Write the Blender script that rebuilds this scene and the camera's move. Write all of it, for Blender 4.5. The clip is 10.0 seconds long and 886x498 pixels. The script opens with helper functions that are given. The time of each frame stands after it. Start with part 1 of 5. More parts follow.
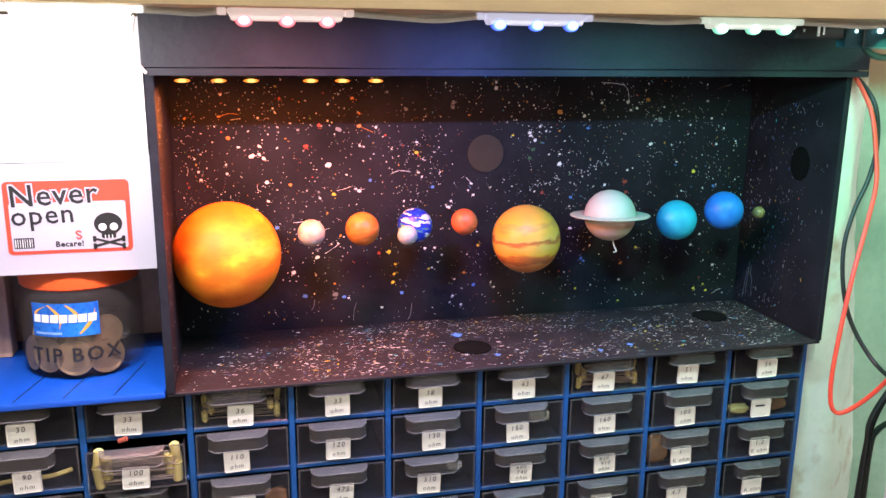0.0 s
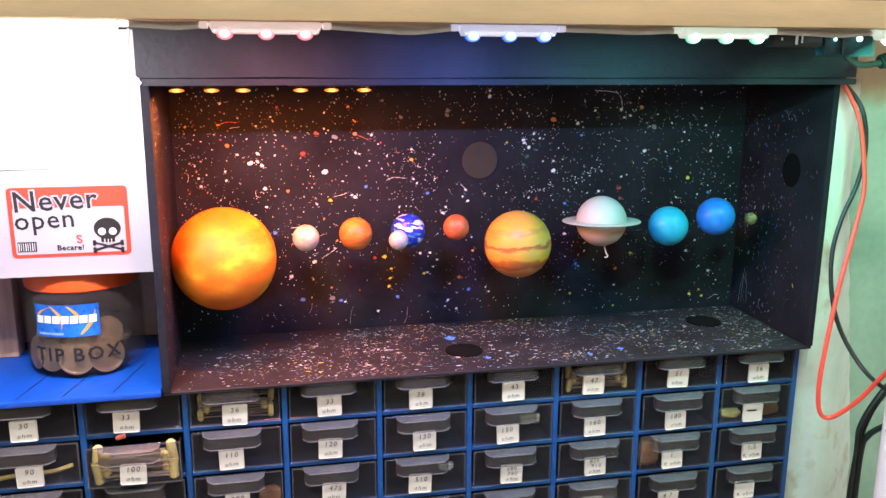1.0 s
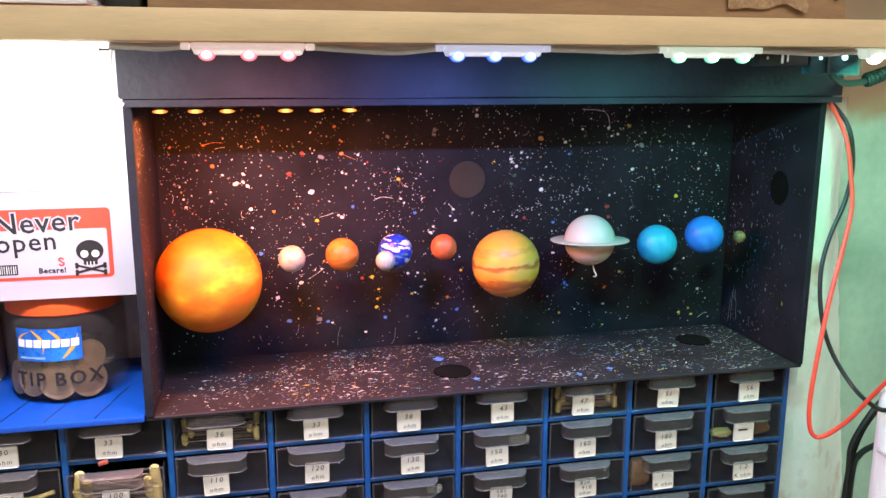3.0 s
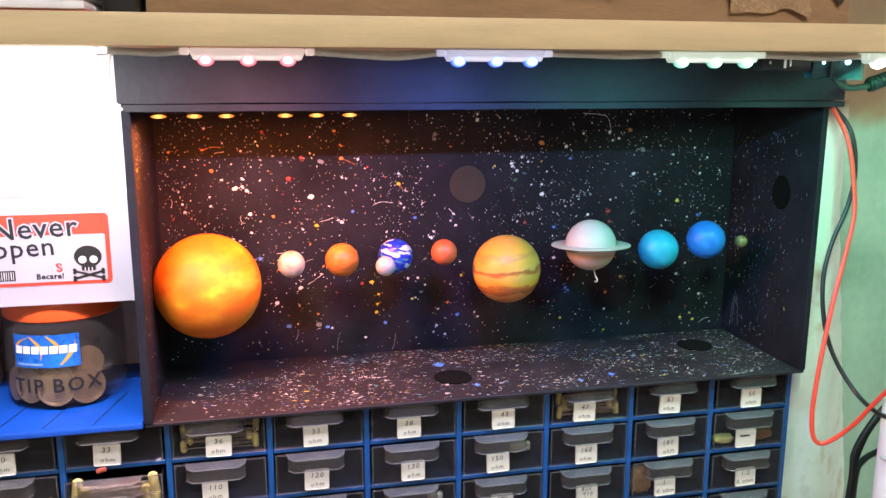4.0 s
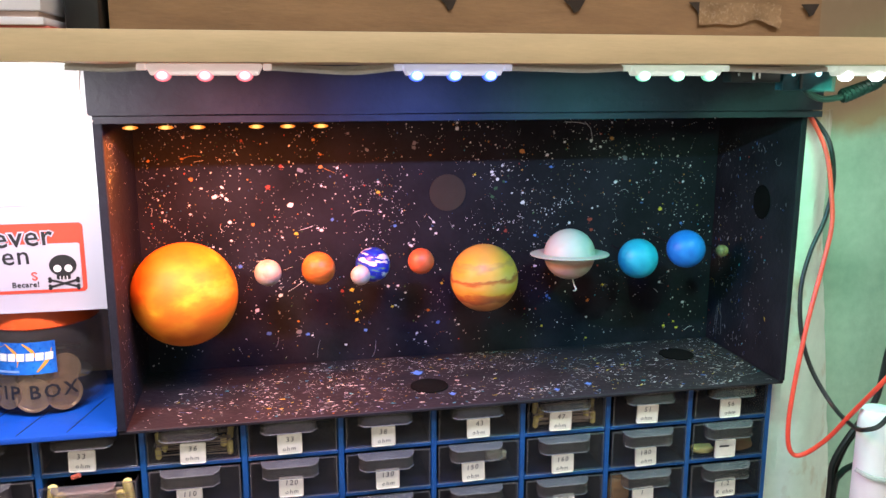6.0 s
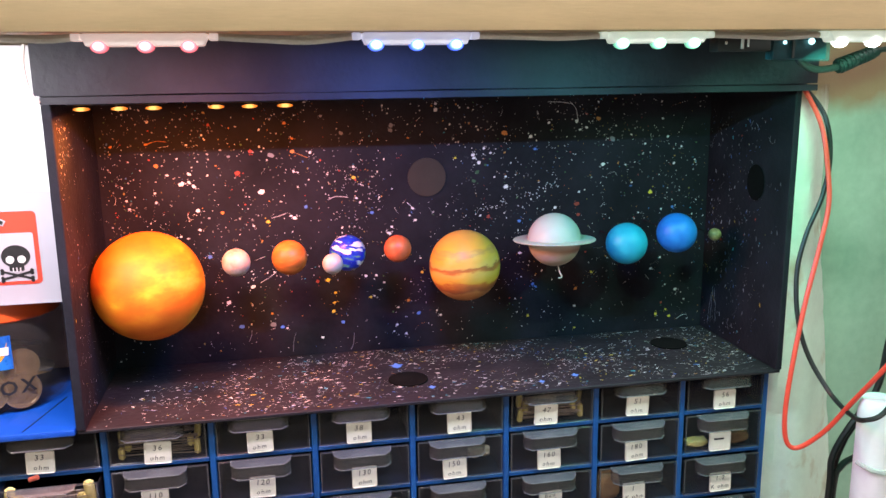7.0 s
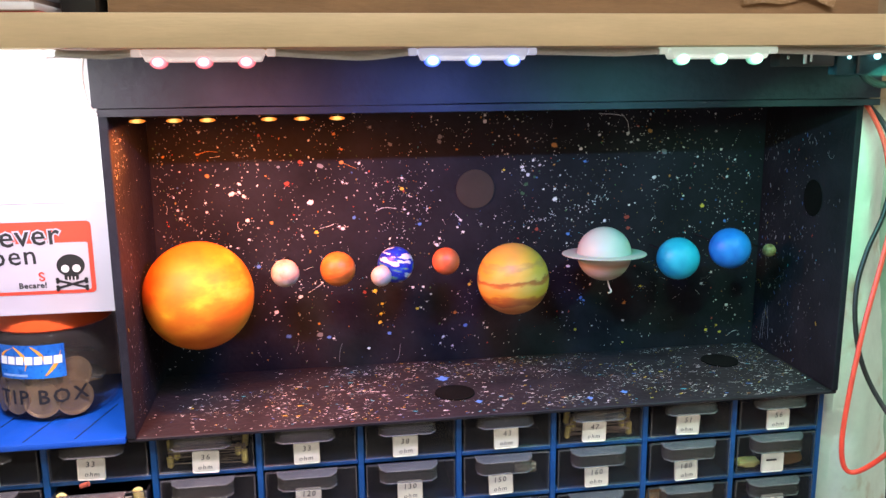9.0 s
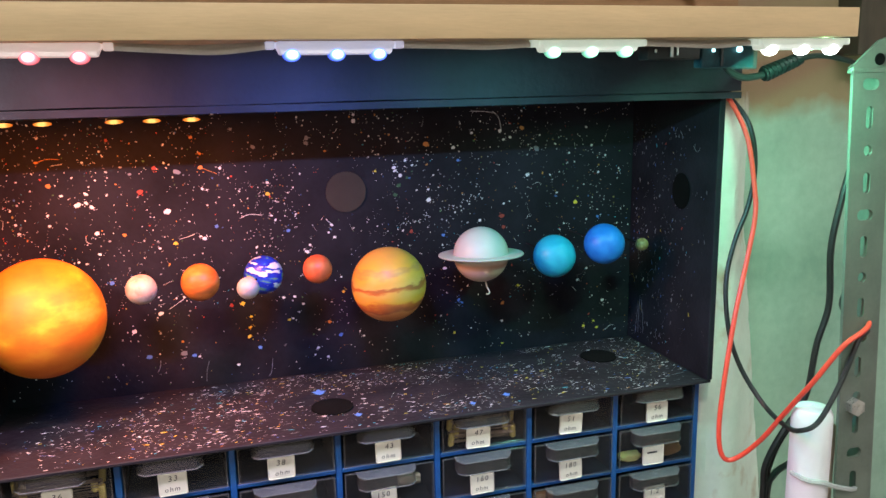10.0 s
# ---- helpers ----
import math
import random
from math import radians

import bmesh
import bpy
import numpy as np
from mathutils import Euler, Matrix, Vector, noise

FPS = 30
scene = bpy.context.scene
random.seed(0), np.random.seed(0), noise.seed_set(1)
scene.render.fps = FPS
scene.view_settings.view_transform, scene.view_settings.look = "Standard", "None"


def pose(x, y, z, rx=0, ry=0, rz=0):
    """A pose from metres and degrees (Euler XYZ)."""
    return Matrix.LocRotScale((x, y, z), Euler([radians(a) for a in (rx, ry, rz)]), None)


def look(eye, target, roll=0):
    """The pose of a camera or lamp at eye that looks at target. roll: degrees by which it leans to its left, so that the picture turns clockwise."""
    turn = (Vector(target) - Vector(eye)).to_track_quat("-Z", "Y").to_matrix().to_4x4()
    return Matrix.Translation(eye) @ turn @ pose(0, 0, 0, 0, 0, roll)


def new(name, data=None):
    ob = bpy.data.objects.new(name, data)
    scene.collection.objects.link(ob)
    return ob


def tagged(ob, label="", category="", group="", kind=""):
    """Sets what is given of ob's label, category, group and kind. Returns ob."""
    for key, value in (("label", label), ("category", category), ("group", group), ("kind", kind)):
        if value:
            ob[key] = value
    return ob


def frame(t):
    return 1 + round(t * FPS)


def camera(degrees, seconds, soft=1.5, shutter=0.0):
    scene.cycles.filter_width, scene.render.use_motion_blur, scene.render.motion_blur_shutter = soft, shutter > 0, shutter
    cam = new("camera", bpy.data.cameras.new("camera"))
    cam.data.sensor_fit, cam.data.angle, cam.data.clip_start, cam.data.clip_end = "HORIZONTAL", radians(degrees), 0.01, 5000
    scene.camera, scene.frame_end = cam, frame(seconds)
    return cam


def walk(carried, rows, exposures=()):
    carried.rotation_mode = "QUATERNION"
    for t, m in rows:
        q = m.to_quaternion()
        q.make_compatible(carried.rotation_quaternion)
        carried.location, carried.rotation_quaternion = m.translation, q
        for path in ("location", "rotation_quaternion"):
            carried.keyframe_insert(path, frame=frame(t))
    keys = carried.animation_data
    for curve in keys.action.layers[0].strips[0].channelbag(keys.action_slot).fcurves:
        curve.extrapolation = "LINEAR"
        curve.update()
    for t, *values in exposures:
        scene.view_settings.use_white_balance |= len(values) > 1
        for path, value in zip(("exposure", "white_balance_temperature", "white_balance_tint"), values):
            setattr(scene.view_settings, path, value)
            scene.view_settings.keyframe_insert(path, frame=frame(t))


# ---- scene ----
cam = camera(55.4, 10.0)
PATH = [
    (0, (0.012, 0.004, 0.336), (0.48, 1.892, -0.127), 0.6),
    (0.5, (0.031, -0.017, 0.339), (0.466, 1.884, -0.104), 0.7),
    (1, (0.036, -0.016, 0.338), (0.441, 1.891, -0.11), 0.3),
    (1.5, (0.035, -0.014, 0.337), (0.425, 1.896, -0.108), 0.0),
    (2, (0.038, -0.015, 0.339), (0.446, 1.894, -0.095), 0.0),
    (2.5, (0.04, -0.014, 0.339), (0.464, 1.895, -0.079), 0.1),
    (4, (0.04, -0.007, 0.341), (0.469, 1.904, -0.063), 0.1),
    (4.5, (0.039, -0.007, 0.341), (0.471, 1.904, -0.058), 0.1),
    (5, (0.041, -0.008, 0.343), (0.474, 1.904, -0.051), 0.1),
    (5.2, (0.047, -0.008, 0.345), (0.478, 1.903, -0.058), 0.2),
    (6.3, (0.084, -0.015, 0.349), (0.465, 1.905, -0.056), 0.0),
    (6.5, (0.093, -0.009, 0.343), (0.495, 1.91, -0.055), 0.0),
    (7, (0.096, 0.011, 0.336), (0.475, 1.93, -0.081), -0.7),
    (7.5, (0.084, 0.015, 0.337), (0.382, 1.948, -0.084), -0.9),
    (8, (0.084, 0.018, 0.338), (0.364, 1.954, -0.079), -0.6),
    (8.5, (0.086, 0.019, 0.34), (0.367, 1.955, -0.075), -0.5),
    (9, (0.089, 0.018, 0.342), (0.381, 1.954, -0.066), -0.5),
    (9.5, (0.099, 0.021, 0.344), (0.487, 1.943, -0.049), -0.7),
    (9.7, (0.099, 0.028, 0.343), (0.567, 1.933, -0.054), -0.7),
    (10, (0.096, 0.043, 0.339), (0.674, 1.914, -0.07), -1.0),
]
walk(cam, [(t, look(eye, target, roll)) for t, eye, target, roll in PATH], exposures=[(0, 0.14), (5, 0.02), (6.5, -0.07), (8.5, -0.06), (10, -0.18)])

# ---- world and large lights ----
world = bpy.data.worlds.new("room_air")
world.use_nodes = True
scene.world = world
world.node_tree.nodes["Background"].inputs["Color"].default_value = (1.0, 0.95, 0.88, 1)
world.node_tree.nodes["Background"].inputs["Strength"].default_value = 0.05


def area_lamp(name, m, power, colour, sx, sy, spread=180):
    d = bpy.data.lights.new(name, "AREA")
    d.shape, d.size, d.size_y, d.energy, d.color = "RECTANGLE", sx, sy, power, colour
    d.spread = radians(spread)
    ob = new(name, d)
    ob.matrix_world = m
    return ob


# the room's ceiling tube, behind and above the camera
for turn, watts in ((0, 17.0), (180, 18.0)):  # a bare tube shines up as well as down
    area_lamp("tube_light", pose(0.3, -0.56, 1.35 if turn == 0 else 1.37, turn, 0, 0), watts, (0.965, 0.945, 0.975), 1.2, 0.06)
# the light modules under the shelf edge: centre x, colour, watts
MODULES = [(-0.083, (0.98, 0.95, 1.0), 0.90), (0.0395, (1.0, 0.34, 0.36), 0.58), (0.168, (0.14, 0.25, 1.0), 0.85),
           (0.2965, (0.20, 0.95, 0.88), 0.34), (0.424, (0.27, 1.0, 0.64), 1.0)]
for mx, colour, watts in MODULES:
    area_lamp("module_light", pose(mx, 0.4555 if mx < 0.4 else 0.4390, 0.3474 if mx < 0.4 else 0.3446, 16 if mx < 0 else 6, -28 if mx > 0.4 else 0, 0), watts, colour, 0.052, 0.004)
for ax in (0.003, 0.083):
    area_lamp("amber_light", pose(ax, 0.566, 0.3105, 2, 0, 0), 0.66, (1.0, 0.22, 0.03), 0.045, 0.005)


# ---- materials ----
def mat(name, base, rough=0.6, metal=0.0, scale=40.0, var=0.15, bump=0.0, bscale=200.0, tint=None, stretch=(1, 1, 1), spec=0.5, rnd=0.0):
    """A painted or plain surface: colour varied at two scales, roughness varied, fine relief."""
    m = bpy.data.materials.new(name)
    m.use_nodes = True
    n, l = m.node_tree.nodes, m.node_tree.links
    p = n["Principled BSDF"]
    p.inputs["Roughness"].default_value, p.inputs["Metallic"].default_value = rough, metal
    p.inputs["Specular IOR Level"].default_value = spec
    tc, mp = n.new("ShaderNodeTexCoord"), n.new("ShaderNodeMapping")
    mp.inputs["Scale"].default_value = stretch
    l.new(tc.outputs["Object"], mp.inputs["Vector"])
    a, b = n.new("ShaderNodeTexNoise"), n.new("ShaderNodeTexNoise")
    a.inputs["Scale"].default_value, b.inputs["Scale"].default_value = scale, scale * 9
    a.inputs["Detail"].default_value, b.inputs["Detail"].default_value = 6, 4
    l.new(mp.outputs["Vector"], a.inputs["Vector"])
    l.new(mp.outputs["Vector"], b.inputs["Vector"])
    add = n.new("ShaderNodeMath")
    add.operation = "MULTIPLY_ADD"
    add.inputs[1].default_value = 0.35
    l.new(b.outputs["Fac"], add.inputs[0])
    l.new(a.outputs["Fac"], add.inputs[2])
    ramp = n.new("ShaderNodeValToRGB")
    lo = [c * (1 - var) for c in base]
    hi = list(tint) if tint else [min(1, c * (1 + var)) for c in base]
    ramp.color_ramp.elements[0].position, ramp.color_ramp.elements[1].position = 0.45, 0.9
    ramp.color_ramp.elements[0].color, ramp.color_ramp.elements[1].color = (*lo, 1), (*hi, 1)
    l.new(add.outputs[0], ramp.inputs["Fac"])
    out = ramp.outputs["Color"]
    if rnd:
        oi, hs, mr = n.new("ShaderNodeObjectInfo"), n.new("ShaderNodeHueSaturation"), n.new("ShaderNodeMapRange")
        mr.inputs["To Min"].default_value, mr.inputs["To Max"].default_value = 1 - rnd, 1 + rnd
        l.new(oi.outputs["Random"], mr.inputs["Value"])
        l.new(mr.outputs["Result"], hs.inputs["Value"])
        l.new(out, hs.inputs["Color"])
        out = hs.outputs["Color"]
    l.new(out, p.inputs["Base Color"])
    rr = n.new("ShaderNodeMapRange")
    rr.inputs["To Min"].default_value, rr.inputs["To Max"].default_value = max(0.02, rough - 0.12), min(1, rough + 0.12)
    l.new(b.outputs["Fac"], rr.inputs["Value"])
    l.new(rr.outputs["Result"], p.inputs["Roughness"])
    if bump:
        c, bp = n.new("ShaderNodeTexNoise"), n.new("ShaderNodeBump")
        c.inputs["Scale"].default_value, c.inputs["Detail"].default_value = bscale, 5
        l.new(mp.outputs["Vector"], c.inputs["Vector"])
        l.new(c.outputs["Fac"], bp.inputs["Height"])
        bp.inputs["Strength"].default_value, bp.inputs["Distance"].default_value = bump, 0.002
        l.new(bp.outputs["Normal"], p.inputs["Normal"])
    return m


def glow(name, colour, strength):
    m = bpy.data.materials.new(name)
    m.use_nodes = True
    n, l = m.node_tree.nodes, m.node_tree.links
    e = n.new("ShaderNodeEmission")
    e.inputs["Color"].default_value, e.inputs["Strength"].default_value = (*colour, 1), strength
    l.new(e.outputs[0], n["Material Output"].inputs["Surface"])
    return m


def clear(name, tint, see, rough=0.12, body=(0.5, 0.5, 0.5)):
    """Thin clear plastic: part see-through, part a scuffed glossy film."""
    m = bpy.data.materials.new(name)
    m.use_nodes = True
    n, l = m.node_tree.nodes, m.node_tree.links
    p, t, mix = n["Principled BSDF"], n.new("ShaderNodeBsdfTransparent"), n.new("ShaderNodeMixShader")
    p.inputs["Base Color"].default_value, p.inputs["Roughness"].default_value = (*body, 1), rough
    t.inputs["Color"].default_value = (*tint, 1)
    tc, no, mr = n.new("ShaderNodeTexCoord"), n.new("ShaderNodeTexNoise"), n.new("ShaderNodeMapRange")
    no.inputs["Scale"].default_value, no.inputs["Detail"].default_value = 60, 6
    mr.inputs["To Min"].default_value, mr.inputs["To Max"].default_value = min(1, see + 0.08), max(0, see - 0.12)
    l.new(tc.outputs["Object"], no.inputs["Vector"])
    l.new(no.outputs["Fac"], mr.inputs["Value"])
    l.new(mr.outputs["Result"], mix.inputs[0])
    l.new(p.outputs[0], mix.inputs[1])
    l.new(t.outputs[0], mix.inputs[2])
    l.new(mix.outputs[0], n["Material Output"].inputs["Surface"])
    return m


def fleck_paint(name, stops):
    """Dried paint flecks, each of its own colour."""
    m = bpy.data.materials.new(name)
    m.use_nodes = True
    n, l = m.node_tree.nodes, m.node_tree.links
    g, r = n.new("ShaderNodeNewGeometry"), n.new("ShaderNodeValToRGB")
    r.color_ramp.interpolation = "CONSTANT"
    while len(r.color_ramp.elements) < len(stops):
        r.color_ramp.elements.new(0.5)
    for e, (at, c) in zip(r.color_ramp.elements, stops):
        e.position, e.color = at, (*c, 1)
    l.new(g.outputs["Random Per Island"], r.inputs["Fac"])
    l.new(r.outputs["Color"], n["Principled BSDF"].inputs["Base Color"])
    n["Principled BSDF"].inputs["Roughness"].default_value = 0.55
    return m


def banded(name, stops, axis=2, half=0.03, warp=0.25, wscale=3.0, rough=0.45, stretch=(1, 1, 3)):
    """Painted ball: bands of colour from bottom to top, their borders swirled, with brush mottling."""
    m = bpy.data.materials.new(name)
    m.use_nodes = True
    n, l = m.node_tree.nodes, m.node_tree.links
    p = n["Principled BSDF"]
    p.inputs["Roughness"].default_value = rough
    tc, sep = n.new("ShaderNodeTexCoord"), n.new("ShaderNodeSeparateXYZ")
    l.new(tc.outputs["Object"], sep.inputs[0])
    mp, no = n.new("ShaderNodeMapping"), n.new("ShaderNodeTexNoise")
    mp.inputs["Scale"].default_value = [s / half for s in stretch]
    no.inputs["Scale"].default_value, no.inputs["Detail"].default_value = wscale * 0.5, 5
    l.new(tc.outputs["Object"], mp.inputs["Vector"])
    l.new(mp.outputs["Vector"], no.inputs["Vector"])
    mr = n.new("ShaderNodeMapRange")
    mr.inputs["From Min"].default_value, mr.inputs["From Max"].default_value = -half, half
    l.new(sep.outputs[axis], mr.inputs["Value"])
    ma, sub = n.new("ShaderNodeMath"), n.new("ShaderNodeMath")
    sub.operation, sub.inputs[1].default_value = "SUBTRACT", 0.5
    ma.operation, ma.inputs[1].default_value = "MULTIPLY_ADD", warp
    l.new(no.outputs["Fac"], sub.inputs[0])
    l.new(sub.outputs[0], ma.inputs[0])
    l.new(mr.outputs["Result"], ma.inputs[2])
    r = n.new("ShaderNodeValToRGB")
    while len(r.color_ramp.elements) < len(stops):
        r.color_ramp.elements.new(0.5)
    for e, (at, c) in zip(r.color_ramp.elements, stops):
        e.position, e.color = at, (*c, 1)
    l.new(ma.outputs[0], r.inputs["Fac"])
    l.new(r.outputs["Color"], p.inputs["Base Color"])
    bp = n.new("ShaderNodeBump")
    bp.inputs["Strength"].default_value, bp.inputs["Distance"].default_value = 0.15, 0.001
    l.new(no.outputs["Fac"], bp.inputs["Height"])
    l.new(bp.outputs["Normal"], p.inputs["Normal"])
    return m


def patched(name, stops, scale, detail=5, rough=0.45, half=0.03, stretch=(1, 1, 1), rough_noise=0.55):
    """Painted ball: irregular patches."""
    m = bpy.data.materials.new(name)
    m.use_nodes = True
    n, l = m.node_tree.nodes, m.node_tree.links
    tc, mp, no, r = n.new("ShaderNodeTexCoord"), n.new("ShaderNodeMapping"), n.new("ShaderNodeTexNoise"), n.new("ShaderNodeValToRGB")
    mp.inputs["Scale"].default_value = [s / half for s in stretch]
    l.new(tc.outputs["Object"], mp.inputs["Vector"])
    l.new(mp.outputs["Vector"], no.inputs["Vector"])
    no.inputs["Scale"].default_value, no.inputs["Detail"].default_value = scale, detail
    no.inputs["Roughness"].default_value = rough_noise
    while len(r.color_ramp.elements) < len(stops):
        r.color_ramp.elements.new(0.5)
    for e, (at, c) in zip(r.color_ramp.elements, stops):
        e.position, e.color = at, (*c, 1)
    l.new(no.outputs["Fac"], r.inputs["Fac"])
    l.new(r.outputs["Color"], n["Principled BSDF"].inputs["Base Color"])
    n["Principled BSDF"].inputs["Roughness"].default_value = rough
    bp = n.new("ShaderNodeBump")
    bp.inputs["Strength"].default_value, bp.inputs["Distance"].default_value = 0.2, 0.001
    l.new(no.outputs["Fac"], bp.inputs["Height"])
    l.new(bp.outputs["Normal"], n["Principled BSDF"].inputs["Normal"])
    return m


M_BLACK = mat("black_paint", (0.0150, 0.0150, 0.0215), 0.7, scale=25, var=0.4, bump=0.25, bscale=260, spec=0.15)
M_FASCIA = mat("fascia_black", (0.0150, 0.0165, 0.0235), 0.6, scale=30, var=0.35, bump=0.3, bscale=180, spec=0.3)
M_FLOORP = mat("floor_black", (0.0175, 0.0145, 0.0190), 0.66, scale=30, var=0.4, bump=0.3, bscale=220, spec=0.25)
M_MATT = mat("matt_black", (0.004, 0.004, 0.004), 0.95, scale=60, var=0.3, spec=0.1)
M_PLUG = mat("grey_brown_paint", (0.037, 0.032, 0.026), 0.85, scale=80, var=0.1, bump=0.1)
M_LAMINATE = mat("laminate_edge", (0.60, 0.45, 0.25), 0.45, scale=14, var=0.10, bump=0.08, bscale=90, stretch=(1, 6, 9))
M_SHELFTOP = mat("shelf_board", (0.5, 0.36, 0.2), 0.55, scale=16, var=0.15, stretch=(1, 8, 1))
M_CARDBOARD = mat("cardboard", (0.26, 0.150, 0.070), 0.8, scale=18, var=0.18, bump=0.2, bscale=120, stretch=(1, 1, 5))
M_CARDTAPE = mat("parcel_tape", (0.30, 0.19, 0.10), 0.25, scale=60, var=0.35, bump=0.8, bscale=120)
M_TORN = mat("torn_card", (0.03, 0.02, 0.013), 0.9, scale=90, var=0.4)
M_DARKWOOD = mat("dark_wood", (0.055, 0.04, 0.028), 0.7, scale=20, var=0.35, bump=0.2, bscale=90, stretch=(6, 1, 1))
M_WALL = mat("wall_paint", (0.245, 0.385, 0.29), 0.75, scale=14, var=0.20, bump=0.5, bscale=60, tint=(0.34, 0.465, 0.365))
M_PLASTER = mat("white_plaster", (0.70, 0.77, 0.69), 0.7, scale=20, var=0.10, bump=0.4, bscale=70)
M_BLUE = mat("blue_plastic", (0.005, 0.072, 0.26), 0.4, scale=30, var=0.2, bump=0.05, bscale=150)
M_BLUEMAT = mat("blue_sheet", (0.003, 0.072, 0.45), 0.5, scale=20, var=0.12, bump=0.1, bscale=60)
M_INK = mat("black_ink", (0.012, 0.012, 0.014), 0.6, scale=300, var=0.3)
M_INKGREY = mat("faded_ink", (0.03, 0.03, 0.035), 0.7, scale=300, var=0.3)
M_LABEL = mat("label_paper", (0.80, 0.76, 0.68), 0.75, scale=60, var=0.06, bump=0.1, rnd=0.06)
M_PAPER = mat("white_paper", (0.76, 0.75, 0.78), 0.8, scale=15, var=0.03, bump=0.05, bscale=40)
M_CARD = mat("white_card", (0.47, 0.44, 0.52), 0.8, scale=15, var=0.03, bump=0.05, bscale=40)
M_RED = mat("red_print", (0.85, 0.06, 0.03), 0.7, scale=50, var=0.06)
M_LID = mat("orange_lid", (0.80, 0.10, 0.02), 0.35, scale=40, var=0.08)
M_STICKER = mat("blue_sticker", (0.01, 0.08, 0.55), 0.3, scale=40, var=0.3, tint=(0.02, 0.22, 0.75))
M_ORANGE = mat("orange_print", (0.9, 0.36, 0.05), 0.35, scale=80, var=0.15)
M_WHITEINK = mat("white_print", (0.85, 0.86, 0.9), 0.4, scale=80, var=0.04)
M_COIN = mat("coin_metal", (0.34, 0.235, 0.13), 0.38, 0.6, scale=120, var=0.2, bump=0.3, bscale=500, rnd=0.25)
M_COINGREY = mat("steel_coin", (0.31, 0.275, 0.235), 0.35, 0.6, scale=120, var=0.2, bump=0.3, bscale=500, rnd=0.2)
M_PCBCASE = mat("pale_module", (0.80, 0.78, 0.74), 0.45, scale=60, var=0.05)


def lit_case(name, colour, strength):
    """Milky module body; light scattered inside it is put in as its own emission."""
    m = M_PCBCASE.copy()
    m.name = name
    p = m.node_tree.nodes["Principled BSDF"]
    p.inputs["Emission Color"].default_value, p.inputs["Emission Strength"].default_value = (*colour, 1), strength
    return m


M_CASEPINK, M_CASEBLUE = lit_case("milky_case_pink", (1.0, 0.70, 0.66), 0.42), lit_case("milky_case_blue", (0.60, 0.64, 1.0), 0.45)
M_CASEGREEN, M_CASEWHITE = lit_case("milky_case_green", (0.78, 1.0, 0.84), 0.42), lit_case("milky_case_white", (0.96, 0.98, 1.0), 1.6)
M_WIRE = mat("off_white_wire", (0.62, 0.58, 0.52), 0.5, scale=90, var=0.1)
M_CABLE = mat("black_cable", (0.012, 0.014, 0.014), 0.4, scale=80, var=0.3)
M_REDCABLE = mat("red_cable", (0.72, 0.06, 0.035), 0.4, scale=80, var=0.1)
M_CIRCUIT = mat("circuit_board", (0.006, 0.045, 0.075), 0.3, scale=300, var=0.7, tint=(0.03, 0.14, 0.17))
M_METAL = mat("bright_metal", (0.7, 0.7, 0.7), 0.3, 1.0, scale=100, var=0.1)
M_STEEL = mat("grey_green_enamel", (0.13, 0.16, 0.13), 0.5, 0.1, scale=40, var=0.2, bump=0.1, bscale=150)
M_BOTTLE = mat("white_plastic", (0.80, 0.80, 0.82), 0.4, scale=30, var=0.04)
M_BEIGE = mat("beige_plastic", (0.60, 0.50, 0.38), 0.5, scale=30, var=0.1)
M_YELLOW = mat("yellow_tape", (0.95, 0.76, 0.27), 0.6, scale=90, var=0.15, rnd=0.15)
M_COMP = mat("resistor_leads", (0.52, 0.42, 0.34), 0.45, 0.2, scale=200, var=0.3, rnd=0.2)
M_BROWNBIT = mat("brown_components", (0.32, 0.17, 0.07), 0.6, scale=120, var=0.4, rnd=0.25)
M_BAY = mat("bay_board", (0.58, 0.42, 0.34), 0.8, scale=20, var=0.25, bump=0.2, bscale=90)
M_ROOM = mat("room_paint", (0.78, 0.76, 0.70), 0.8, scale=4, var=0.1, bump=0.1, bscale=40)
M_ROOMFLOOR = mat("room_floor", (0.55, 0.52, 0.48), 0.6, scale=6, var=0.2)
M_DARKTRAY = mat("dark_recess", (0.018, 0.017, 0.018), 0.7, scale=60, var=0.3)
M_FRONT = clear("smoky_clear_plastic", (0.88, 0.87, 0.87), 0.90, 0.12, (0.070, 0.066, 0.072))
M_FRONTRIM = clear("moulded_rim_plastic", (0.87, 0.87, 0.87), 0.80, 0.14, (0.24, 0.23, 0.23))
M_TRAY = clear("clear_tray_plastic", (0.85, 0.84, 0.83), 0.80, 0.3, (0.075, 0.068, 0.066))
# pull plastic in three tones: light on top and edges painted paler
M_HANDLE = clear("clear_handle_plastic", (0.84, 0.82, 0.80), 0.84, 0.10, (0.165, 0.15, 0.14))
M_HANDLETOP = clear("lit_top_handle_plastic", (0.82, 0.82, 0.83), 0.78, 0.20, (0.29, 0.285, 0.29))
M_LITEDGE = clear("lit_edge_plastic", (0.85, 0.85, 0.85), 0.60, 0.12, (0.34, 0.33, 0.33))
M_JAR = clear("jar_plastic", (0.97, 0.96, 0.96), 0.95, 0.04, (0.16, 0.15, 0.15))
M_STRAP = clear("cable_tie_plastic", (0.9, 0.92, 0.9), 0.45, 0.3, (0.6, 0.62, 0.6))
M_SLEEVE = clear("clear_sleeve_plastic", (0.80, 0.95, 0.97), 0.80, 0.35, (0.02, 0.07, 0.08))
